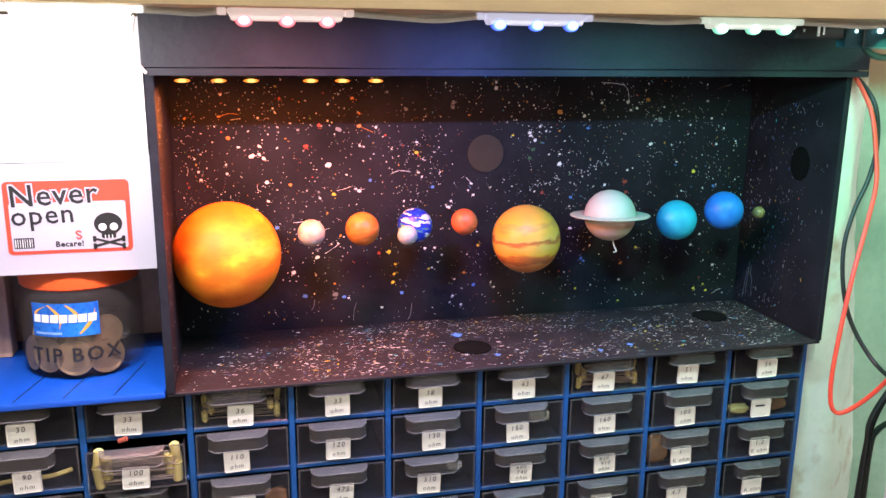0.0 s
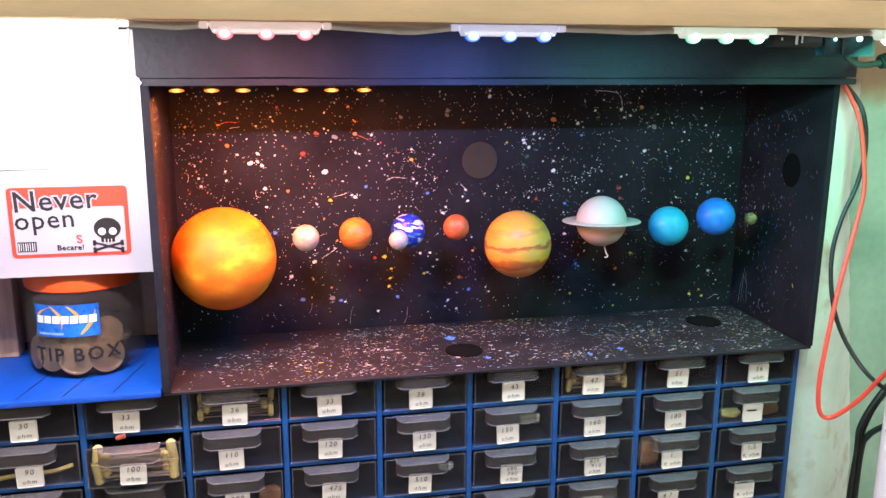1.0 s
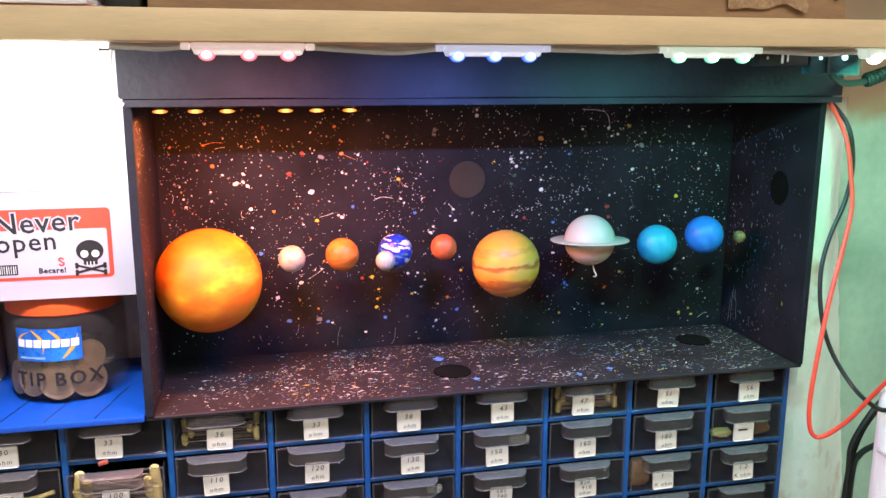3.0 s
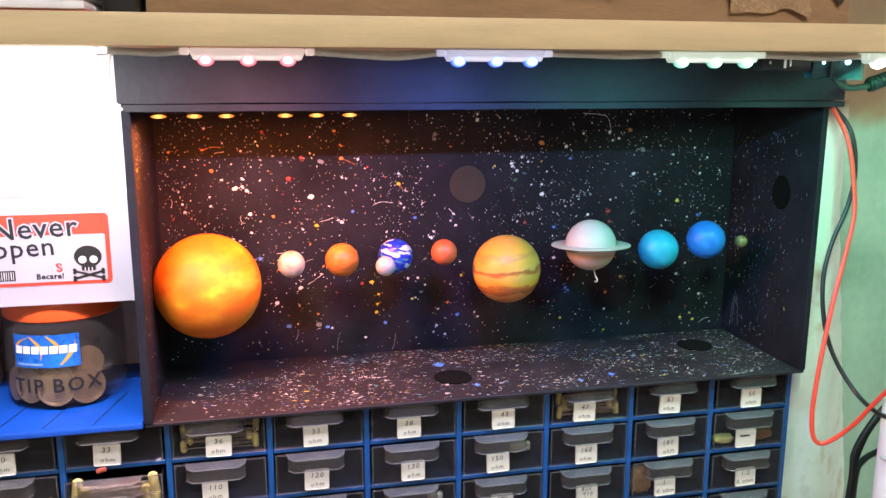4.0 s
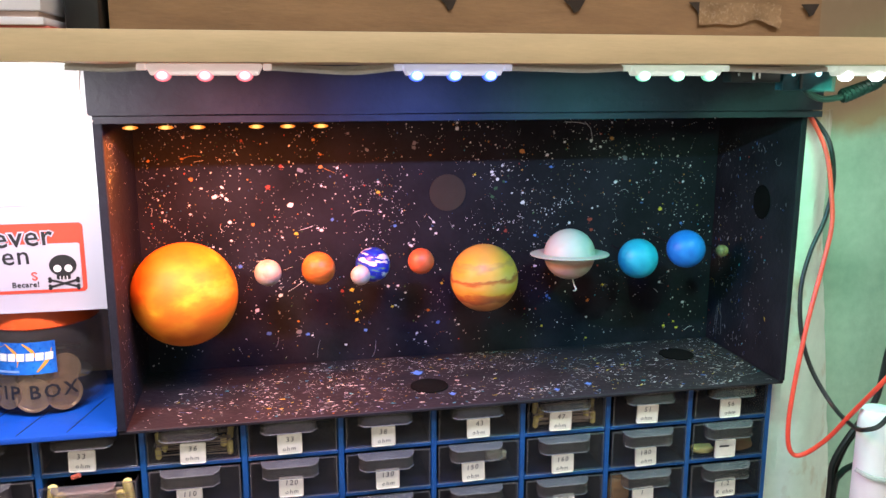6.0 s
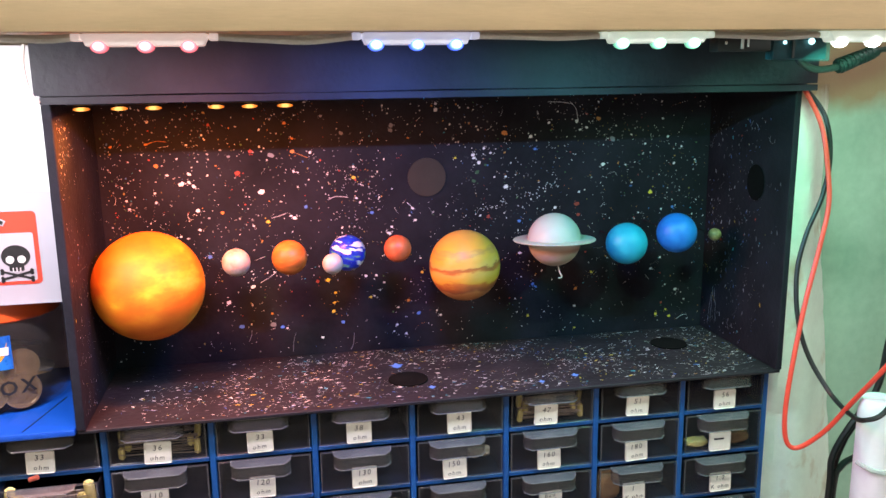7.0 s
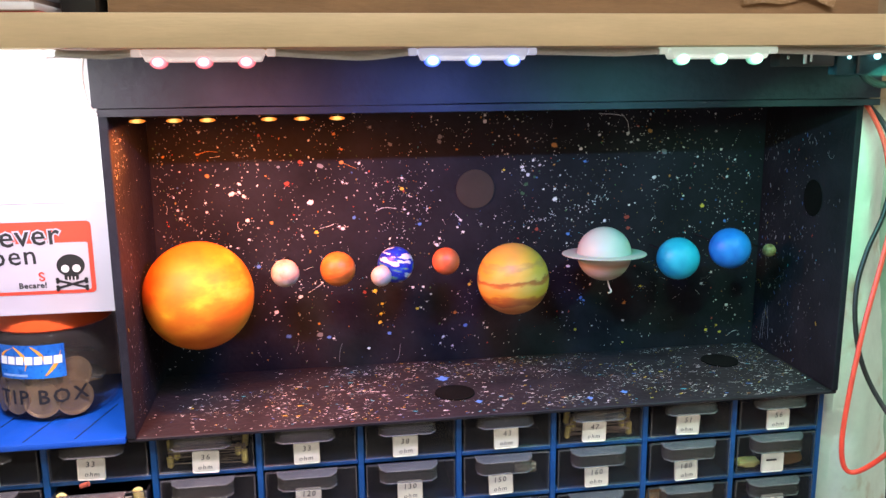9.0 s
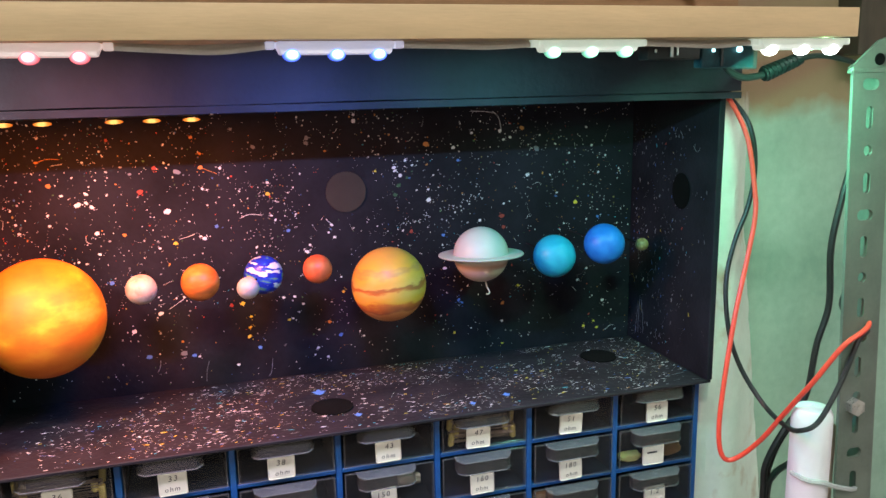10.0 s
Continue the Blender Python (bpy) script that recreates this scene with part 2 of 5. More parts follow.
W, C, O, Y, B, R, G, T = (0.86, 0.84, 0.83), (0.42, 0.42, 0.44), (0.62, 0.26, 0.05), (0.8, 0.62, 0.06), (0.06, 0.22, 0.75), (0.55, 0.07, 0.04), (0.08, 0.22, 0.07), (0.05, 0.45, 0.6)
M_FLECK = fleck_paint("paint_flecks", [(0, W), (0.34, C), (0.56, (0.13, 0.125, 0.125)), (0.74, O), (0.80, (0.30, 0.24, 0.06)), (0.86, (0.06, 0.16, 0.42)), (0.90, R), (0.94, G), (0.98, T)])
M_FLECKFLOOR = fleck_paint("floor_flecks", [(0, W), (0.40, C), (0.62, (0.16, 0.15, 0.17)), (0.82, Y), (0.88, B), (0.92, O), (0.95, T)])
M_FLECKSIDE = fleck_paint("side_flecks", [(0, (0.26, 0.27, 0.30)), (0.3, (0.09, 0.09, 0.11)), (0.66, (0.05, 0.13, 0.38)), (0.82, C), (0.88, T), (0.92, (0.45, 0.34, 0.05)), (0.97, R)])
M_SUN = patched("sun_paint", [(0.30, (0.62, 0.115, 0.004)), (0.45, (0.70, 0.175, 0.006)), (0.54, (0.74, 0.25, 0.010)), (0.60, (0.78, 0.38, 0.02)), (0.68, (0.82, 0.50, 0.06))], 0.9, 5, 0.6, half=0.039, stretch=(1, 1, 1.7))
M_MERC = patched("pale_paint", [(0.3, (0.38, 0.26, 0.20)), (0.5, (0.50, 0.41, 0.34)), (0.75, (0.56, 0.50, 0.44))], 1.4, half=0.010)
M_VENUS = patched("burnt_orange_paint", [(0.3, (0.38, 0.10, 0.02)), (0.5, (0.56, 0.15, 0.02)), (0.75, (0.62, 0.24, 0.06))], 1.1, half=0.013, stretch=(0.8, 0.8, 2.6))
M_EARTH = patched("ocean_and_land_paint", [(0.28, (0.70, 0.75, 0.80)), (0.43, (0.70, 0.75, 0.80)), (0.44, (0.01, 0.02, 0.42)), (0.56, (0.015, 0.05, 0.55)), (0.58, (0.08, 0.30, 0.30)), (0.66, (0.30, 0.36, 0.12)), (0.72, (0.8, 0.82, 0.85))], 0.85, 4, 0.3, half=0.014, stretch=(0.8, 0.8, 2.7))
M_MOON = patched("moon_paint", [(0.3, (0.40, 0.33, 0.31)), (0.7, (0.50, 0.44, 0.43))], 1.4, half=0.0075)
M_MARS = patched("rust_paint", [(0.3, (0.48, 0.09, 0.03)), (0.7, (0.62, 0.15, 0.05))], 1.3, half=0.010)
JA, JB, JC = (0.66, 0.37, 0.035), (0.50, 0.15, 0.025), (0.68, 0.42, 0.08)
M_JUP = banded("storm_banded_paint", [(0.02, JB), (0.16, (0.58, 0.25, 0.08)), (0.22, (0.32, 0.09, 0.03)), (0.30, JB), (0.34, JA), (0.46, JC), (0.50, JB), (0.54, (0.36, 0.13, 0.03)), (0.57, JC), (0.68, JA), (0.74, (0.5, 0.26, 0.05)), (0.78, JA), (0.98, (0.55, 0.32, 0.06))], half=0.0272, warp=0.30, wscale=3.2)
M_SAT = banded("cream_banded_paint", [(0.0, (0.46, 0.36, 0.28)), (0.28, (0.52, 0.41, 0.32)), (0.36, (0.42, 0.25, 0.16)), (0.44, (0.54, 0.45, 0.36)), (0.52, (0.55, 0.56, 0.48)), (1.0, (0.54, 0.60, 0.52))], half=0.021, warp=0.06)
M_RING = mat("ring_paint", (0.55, 0.57, 0.48), 0.5, scale=60, var=0.08)
M_URA = patched("cyan_paint", [(0.3, (0.015, 0.36, 0.58)), (0.7, (0.03, 0.48, 0.68))], 1.2, half=0.0165)
M_NEP = patched("azure_paint", [(0.3, (0.01, 0.16, 0.66)), (0.7, (0.025, 0.27, 0.80))], 1.2, half=0.016)
M_PLU = patched("olive_paint", [(0.3, (0.13, 0.10, 0.03)), (0.7, (0.36, 0.29, 0.12))], 1.6, half=0.005)


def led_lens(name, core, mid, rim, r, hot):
    """Small moulded led lens: white-hot die, coloured halo towards the rim, painted into emission."""
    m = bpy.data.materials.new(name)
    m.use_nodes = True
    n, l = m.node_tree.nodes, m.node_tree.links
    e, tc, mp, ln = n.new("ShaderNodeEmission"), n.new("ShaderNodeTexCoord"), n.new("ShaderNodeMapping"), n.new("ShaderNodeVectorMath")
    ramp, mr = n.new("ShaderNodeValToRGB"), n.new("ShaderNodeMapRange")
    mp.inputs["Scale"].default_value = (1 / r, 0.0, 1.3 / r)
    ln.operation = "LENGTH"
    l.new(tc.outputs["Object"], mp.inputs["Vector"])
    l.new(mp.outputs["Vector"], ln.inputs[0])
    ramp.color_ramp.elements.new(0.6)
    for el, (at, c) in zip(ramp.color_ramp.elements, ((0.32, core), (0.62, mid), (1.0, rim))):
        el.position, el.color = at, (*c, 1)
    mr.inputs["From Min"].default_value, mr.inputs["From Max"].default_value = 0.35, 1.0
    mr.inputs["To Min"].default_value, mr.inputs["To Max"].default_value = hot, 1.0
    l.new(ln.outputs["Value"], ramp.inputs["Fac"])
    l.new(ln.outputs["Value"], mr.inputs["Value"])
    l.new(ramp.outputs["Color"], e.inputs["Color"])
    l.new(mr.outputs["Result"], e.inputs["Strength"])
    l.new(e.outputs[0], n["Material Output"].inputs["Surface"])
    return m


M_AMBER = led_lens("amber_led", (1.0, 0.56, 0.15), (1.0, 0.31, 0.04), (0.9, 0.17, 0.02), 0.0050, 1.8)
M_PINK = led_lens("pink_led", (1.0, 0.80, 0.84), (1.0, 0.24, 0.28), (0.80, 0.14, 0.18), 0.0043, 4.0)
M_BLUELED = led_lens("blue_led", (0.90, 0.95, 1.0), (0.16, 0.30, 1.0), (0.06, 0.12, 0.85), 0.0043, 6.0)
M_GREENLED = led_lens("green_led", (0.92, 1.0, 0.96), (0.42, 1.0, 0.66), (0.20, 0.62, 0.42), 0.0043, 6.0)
M_WHITELED = glow("white_led", (0.92, 1.0, 0.98), 9.0)
M_CYANLED = glow("board_led", (0.5, 0.95, 1.0), 3.0)

# ---- building helpers ----
ORIGIN = {}


def thing(name, at, label, category, group="", kind=""):
    ob = new(name)
    ob.empty_display_size = 0.01
    ob.location = at
    ORIGIN[ob.name] = Vector(at)
    return tagged(ob, label, category, group, kind)


def mesh_of(name, bm, material, smooth=True):
    bmesh.ops.recalc_face_normals(bm, faces=bm.faces)
    me = bpy.data.meshes.new(name)
    bm.to_mesh(me)
    bm.free()
    for mt in material if isinstance(material, (list, tuple)) else [material]:
        me.materials.append(mt)
    if smooth:
        me.polygons.foreach_set("use_smooth", [True] * len(me.polygons))
        me.set_sharp_from_angle(angle=radians(35))
    return me


def part(name, bm, material, parent, label="", at=None):
    """One mesh under a thing or a part; the bmesh is in world places, unless at gives the part's own origin."""
    o = Vector(at) if at is not None else ORIGIN[parent.name]
    bmesh.ops.translate(bm, verts=bm.verts, vec=-o)
    ob = new(name, mesh_of(name, bm, material))
    ob.parent = parent
    ob.location = o - ORIGIN[parent.name]
    ORIGIN[ob.name] = o
    if label:
        ob["label"] = label
    return ob


def solo(name, bm, material, at, label="", category="", group="", kind=""):
    o = Vector(at)
    bmesh.ops.translate(bm, verts=bm.verts, vec=-o)
    ob = new(name, mesh_of(name, bm, material))
    ob.location = o
    ORIGIN[ob.name] = o
    return tagged(ob, label, category, group, kind)


def slab(x0, x1, y0, y1, z0, z1, bevel=0.0, seg=2, bm=None):
    bm = bm or bmesh.new()
    m = Matrix.LocRotScale(((x0 + x1) / 2, (y0 + y1) / 2, (z0 + z1) / 2), None, (x1 - x0, y1 - y0, z1 - z0))
    r = bmesh.ops.create_cube(bm, size=1, matrix=m)
    if bevel:
        es = list({e for v in r["verts"] for e in v.link_edges})
        bmesh.ops.bevel(bm, geom=es, offset=bevel, segments=seg, affect="EDGES", profile=0.5)
    return bm


def rod(p, q, r, seg=12, bm=None, r2=None):
    bm = bm or bmesh.new()
    p, q = Vector(p), Vector(q)
    d = q - p
    m = Matrix.Translation((p + q) / 2) @ d.to_track_quat("Z", "Y").to_matrix().to_4x4()
    bmesh.ops.create_cone(bm, cap_ends=True, segments=seg, radius1=r, radius2=r if r2 is None else r2, depth=d.length, matrix=m)
    return bm


def ball(c, r, u=32, v=20, bm=None, flat=1.0):
    bm = bm or bmesh.new()
    bmesh.ops.create_uvsphere(bm, u_segments=u, v_segments=v, radius=r, matrix=Matrix.Translation(c) @ Matrix.Diagonal((1, 1, flat, 1)))
    return bm


def smooth_line(pts, per=8):
    pts = [Vector(p) for p in pts]
    out = []
    for i in range(len(pts) - 1):
        a, b, c, d = pts[max(0, i - 1)], pts[i], pts[i + 1], pts[min(len(pts) - 1, i + 2)]
        for k in range(per):
            t = k / per
            out.append(0.5 * (2 * b + (c - a) * t + (2 * a - 5 * b + 4 * c - d) * t * t + (3 * b - a - 3 * c + d) * t ** 3))
    return out + [pts[-1]]


def tube(pts, r, seg=8, per=8, bm=None):
    bm = bm or bmesh.new()
    line = smooth_line(pts, per) if per else [Vector(p) for p in pts]
    rings, side = [], Vector((0.31, 0.27, 0.91))
    for i, p in enumerate(line):
        d = (line[min(i + 1, len(line) - 1)] - line[max(i - 1, 0)]).normalized()
        u = (side - d * side.dot(d)).normalized()
        w = d.cross(u)
        side = u
        rings.append([bm.verts.new(p + r * (math.cos(a) * u + math.sin(a) * w)) for a in (2 * math.pi * k / seg for k in range(seg))])
    for a, b in zip(rings, rings[1:]):
        for k in range(seg):
            bm.faces.new((a[k], a[(k + 1) % seg], b[(k + 1) % seg], b[k]))
    bm.faces.new(rings[0][::-1])
    bm.faces.new(rings[-1])
    return bm


def lathe(c, profile, seg=48, bm=None):
    """Turned shape round the upright through c; profile of (radius, height)."""
    bm = bm or bmesh.new()
    rings = [[bm.verts.new((c[0] + r * math.cos(2 * math.pi * k / seg), c[1] + r * math.sin(2 * math.pi * k / seg), c[2] + h)) for k in range(seg)] for r, h in profile]
    for a, b in zip(rings, rings[1:]):
        for k in range(seg):
            bm.faces.new((a[k], a[(k + 1) % seg], b[(k + 1) % seg], b[k]))
    return bm


def writing(text, size, slant=0.0, space=1.0, bold=0.0):
    """The outline of the words as a flat mesh in x and z, centred, facing -y."""
    cu = bpy.data.curves.new("words", "FONT")
    cu.body, cu.size, cu.align_x, cu.align_y, cu.shear, cu.space_character = text, size, "CENTER", "CENTER", slant, space
    cu.resolution_u, cu.offset = 2, bold
    ob = bpy.data.objects.new("words", cu)
    me = bpy.data.meshes.new_from_object(ob)
    bm = bmesh.new()
    bm.from_mesh(me)
    bpy.data.objects.remove(ob)
    bpy.data.meshes.remove(me)
    bmesh.ops.transform(bm, matrix=pose(0, 0, 0, 90, 0, 0), verts=bm.verts)
    return bm


def moved(bm, m):
    bmesh.ops.transform(bm, matrix=m, verts=bm.verts)
    return bm


def flat_shape(pts, y, thick=0.0003, bm=None):
    """A thin plate from an outline of (x, z), its front at y."""
    bm = bm or bmesh.new()
    f = bm.faces.new([bm.verts.new((x, y, z)) for x, z in pts])
    r = bmesh.ops.extrude_face_region(bm, geom=[f])
    bmesh.ops.translate(bm, verts=[v for v in r["geom"] if isinstance(v, bmesh.types.BMVert)], vec=(0, thick, 0))
    return bm


def disc_pts(cx, cz, rx, rz, n=28):
    return [(cx + rx * math.cos(2 * math.pi * k / n), cz + rz * math.sin(2 * math.pi * k / n)) for k in range(n)]


# ---- the room ----
def plane_slab(name, x0, x1, y0, y1, z0, z1, material):
    return solo(name, slab(x0, x1, y0, y1, z0, z1), material, ((x0 + x1) / 2, (y0 + y1) / 2, z0), "", "", "", "structure")


plane_slab("floor", -1.6, 2.2, -1.8, 0.9, -1.05, -1.0, M_ROOMFLOOR)
plane_slab("ceiling", -1.6, 2.2, -1.8, 0.9, 1.5, 1.55, M_ROOM)
plane_slab("wall_south", -1.6, 2.2, -1.85, -1.8, -1.0, 1.5, M_ROOM)
plane_slab("wall_west", -1.65, -1.6, -1.8, 0.9, -1.0, 1.5, M_ROOM)
plane_slab("wall_east", 2.2, 2.25, -1.8, 0.9, -1.0, 1.5, M_ROOM)
plane_slab("wall_north", -1.6, 2.2, 0.85, 0.9, -1.0, 1.5, M_ROOM)

# ---- wall beside the cabinet ----
def brown_topped(source, name):
    """Browner colour over the upper part of the wall, with an uneven lower edge."""
    m = source.copy()
    m.name = name
    n, l = m.node_tree.nodes, m.node_tree.links
    p = n["Principled BSDF"]
    base = p.inputs["Base Color"].links[0].from_socket
    g, sep, no = n.new("ShaderNodeNewGeometry"), n.new("ShaderNodeSeparateXYZ"), n.new("ShaderNodeTexNoise")
    no.inputs["Scale"].default_value, no.inputs["Detail"].default_value = 22, 5
    l.new(g.outputs["Position"], sep.inputs[0])
    l.new(g.outputs["Position"], no.inputs["Vector"])
    ma, mr, mix = n.new("ShaderNodeMath"), n.new("ShaderNodeMapRange"), n.new("ShaderNodeMix")
    ma.operation, ma.inputs[1].default_value = "MULTIPLY_ADD", 0.07
    l.new(no.outputs["Fac"], ma.inputs[0])
    l.new(sep.outputs[2], ma.inputs[2])
    mr.inputs["From Min"].default_value, mr.inputs["From Max"].default_value = 0.328, 0.352
    l.new(ma.outputs[0], mr.inputs["Value"])
    mix.data_type = "RGBA"
    l.new(mr.outputs["Result"], mix.inputs[0])
    l.new(base, mix.inputs[6])
    mix.inputs[7].default_value = (0.26, 0.18, 0.10, 1)
    l.new(mix.outputs[2], p.inputs["Base Color"])
    return m


solo("wall_beside", slab(0.474, 1.2, 0.614, 0.66, -1.0, 1.5), brown_topped(M_WALL, "brown_topped_wall_paint"), (0.8, 0.63, -1.0), kind="structure")


def plaster_edge():
    """Rounded plaster corner, bulging out and fading into the wall."""
    bm = bmesh.new()
    rows = []
    shape = ((-0.002, 0.002), (-0.001, 0.024), (0.006, 0.031), (0.016, 0.0325), (0.026, 0.031), (0.036, 0.025), (0.046, 0.016), (0.056, 0.007), (0.066, -0.001))
    for i in range(91):
        z = -0.30 + i * 0.0069
        w = 0.004 * noise.noise((0, 0, z * 22)) + 0.002 * noise.noise((3, 0, z * 70))
        k = 0.82 + 0.5 * max(0.0, min(1.0, (0.22 - z) / 0.25))
        rows.append([bm.verts.new((0.472 + a * (k if a > 0 else 1) + (w if a > 0.004 else 0), 0.612 - d + 0.4 * w + 0.0012 * noise.noise((a * 90, 1, z * 60)), z)) for a, d in shape])
    for a, b in zip(rows, rows[1:]):
        for k in range(len(shape) - 1):
            bm.faces.new((a[k], a[k + 1], b[k + 1], b[k]))
    return bm


def scuffed_plaster():
    m = M_PLASTER.copy()
    m.name = "scuffed_plaster"
    n, l = m.node_tree.nodes, m.node_tree.links
    p = n["Principled BSDF"]
    base = p.inputs["Base Color"].links[0].from_socket
    g, no, mr, mix = n.new("ShaderNodeNewGeometry"), n.new("ShaderNodeTexNoise"), n.new("ShaderNodeMapRange"), n.new("ShaderNodeMix")
    no.inputs["Scale"].default_value, no.inputs["Detail"].default_value = 26, 7
    mr.inputs["From Min"].default_value, mr.inputs["From Max"].default_value = 0.58, 0.70
    l.new(g.outputs["Position"], no.inputs["Vector"])
    l.new(no.outputs["Fac"], mr.inputs["Value"])
    mix.data_type = "RGBA"
    l.new(mr.outputs["Result"], mix.inputs[0])
    l.new(base, mix.inputs[6])
    mix.inputs[7].default_value = (0.50, 0.42, 0.30, 1)
    l.new(mix.outputs[2], p.inputs["Base Color"])
    return m


solo("plaster_edge", plaster_edge(), brown_topped(scuffed_plaster(), "brown_topped_plaster"), (0.48, 0.6, -0.3), kind="structure")

# ---- the shelf and what stands on it ----
shelf = thing("shelf", (-0.1, 0.56, 0.3545), "pale wood laminate shelf board above the display box", "shelf")
part("board", slab(-0.75, 0.4545, 0.4305, 0.82, 0.3547, 0.3698), M_SHELFTOP, shelf)
part("edge_band", slab(-0.75, 0.4550, 0.4290, 0.4304, 0.3545, 0.3700, 0.0004), M_LAMINATE, shelf, "light wood-grain edge band")


def cardboard_box():
    t = thing("cardboard_box", (0.2, 0.6, 0.370), "brown cardboard carton with torn tape, standing on the shelf", "box")
    bm = bmesh.new()
    cols = []
    for i in range(61):
        x = -0.013 + 0.433 * i / 60
        cols.append([bm.verts.new((x, 0.488 + 0.0011 * noise.noise((x * 30, k * 1.7, 2)), 0.3702 + 0.15 * k / 8)) for k in range(9)])
    for p, q in zip(cols, cols[1:]):
        for k in range(8):
            bm.faces.new((p[k], q[k], q[k + 1], p[k + 1]))
    part("front_panel", bm, M_CARDBOARD, t)
    part("carton", slab(-0.013, 0.420, 0.4895, 0.72, 0.3701, 0.52, 0.002), M_CARDBOARD, t)
    part("crease", slab(0.03, 0.315, 0.4866, 0.4874, 0.3722, 0.3728), M_CARDTAPE, t, "shallow horizontal crease")
    for x, w in ((0.1755, 0.0060), (0.2530, 0.0075), (0.3345, 0.0075), (0.4110, 0.0068)):
        part("torn_flap", flat_shape([(x - w, 0.3925), (x + w * 0.9, 0.3930), (x + w * 0.35, 0.3862), (x - w * 0.1, 0.3850), (x - w * 0.3, 0.3880)], 0.4862), M_TORN, t, "dark torn slot in the carton")
    bm = bmesh.new()
    rows = []
    for i in range(33):
        x = 0.334 + 0.056 * i / 32
        low, high = 0.3800 + 0.0045 * noise.noise((x * 55, 0, 1)), 0.3925 + 0.0040 * noise.noise((x * 70, 4, 1))
        rows.append([bm.verts.new((x + 0.002 * noise.noise((x * 60, k, 3)), 0.4862 - 0.0020 * abs(noise.noise((x * 160, k * 1.3, 5))), low + (high - low) * k / 6)) for k in range(7)])
    for p, q in zip(rows, rows[1:]):
        for k in range(6):
            bm.faces.new((p[k], q[k], q[k + 1], p[k + 1]))
    part("parcel_tape", bm, M_CARDTAPE, t, "wrinkled shiny brown parcel tape")


cardboard_box()


def crumpled(name, c, size, label, category, seed, material):
    bm = ball(c, 1.0, 24, 16)
    for v in bm.verts:
        d = v.co - Vector(c)
        k = 1 + 0.28 * noise.noise(d * 2.3 + Vector((seed, 0, 0))) + 0.12 * noise.noise(d * 6 + Vector((seed, 3, 0)))
        v.co = Vector(c) + Vector((max(-1, min(1, d.x * k * 1.2)) * size[0], max(-1, min(1, d.y * k * 1.2)) * size[1], max(-1, min(1, d.z * k * 1.25)) * size[2]))
    return solo(name, bm, material, (c[0], c[1], c[2] - size[2]), label, category)


M_REDBOX = mat("red_card", (0.5, 0.10, 0.07), 0.6, scale=40, var=0.1)
stack = thing("paper_stack", (-0.07, 0.52, 0.370), "stack of white and red folders on the shelf", "folders")
part("folder", slab(-0.3, -0.036, 0.455, 0.62, 0.3701, 0.3725, 0.0005), M_REDBOX, stack, "red folder")
part("folder", slab(-0.3, -0.038, 0.452, 0.62, 0.3726, 0.3765, 0.0008), M_PAPER, stack, "white folder")
part("folder", slab(-0.3, -0.041, 0.456, 0.62, 0.3766, 0.3795, 0.0005), M_BAY, stack, "grey folder")
part("folder", slab(-0.3, -0.039, 0.453, 0.62, 0.3796, 0.40, 0.001), M_PAPER, stack, "white folder")
solo("black_holder", slab(-0.034, -0.016, 0.478, 0.54, 0.370, 0.43, 0.003), M_CABLE, (-0.03, 0.5, 0.370), "small black plastic holder on the shelf", "holder")

# ---- light modules under the shelf edge ----
def led_module(cx, half, lens_mat, case_mat, label, offs=(-0.0205, 0.0, 0.0195), up=0.0):
    t = thing("led_module", (cx, 0.437, 0.3535), label, "led module", "light modules under the shelf")
    bm = slab(cx - half, cx + half, 0.4335, 0.4445, 0.3480 + up, 0.3540, 0.0014)
    for v in bm.verts:
        if v.co.z < 0.3510 + 0.5 * up:
            v.co.x += 0.0016 if v.co.x < cx else -0.0016
    slab(cx - half - 0.0045, cx - half - 0.0002, 0.4355, 0.4425, 0.3505 + 0.5 * up, 0.3540, 0.0006, bm=bm)
    slab(cx + half + 0.0002, cx + half + 0.0045, 0.4355, 0.4425, 0.3505 + 0.5 * up, 0.3540, 0.0006, bm=bm)
    part("body", bm, case_mat, t)
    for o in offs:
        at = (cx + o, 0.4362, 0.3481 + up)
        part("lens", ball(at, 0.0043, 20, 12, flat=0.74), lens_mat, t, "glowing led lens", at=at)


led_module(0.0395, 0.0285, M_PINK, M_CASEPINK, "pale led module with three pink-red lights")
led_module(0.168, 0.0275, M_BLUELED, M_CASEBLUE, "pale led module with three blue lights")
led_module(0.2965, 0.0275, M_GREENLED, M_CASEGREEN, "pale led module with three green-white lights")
led_module(0.424, 0.0275, M_WHITELED, M_CASEGREEN, "pale led module with three green-white lights")
led_module(-0.0590, 0.0275, M_WHITELED, M_CASEWHITE, "pale led module with three bright white lights", up=0.0006)
led_module(-0.1275, 0.0275, M_WHITELED, M_CASEWHITE, "pale led module with three bright white lights", up=0.0006)
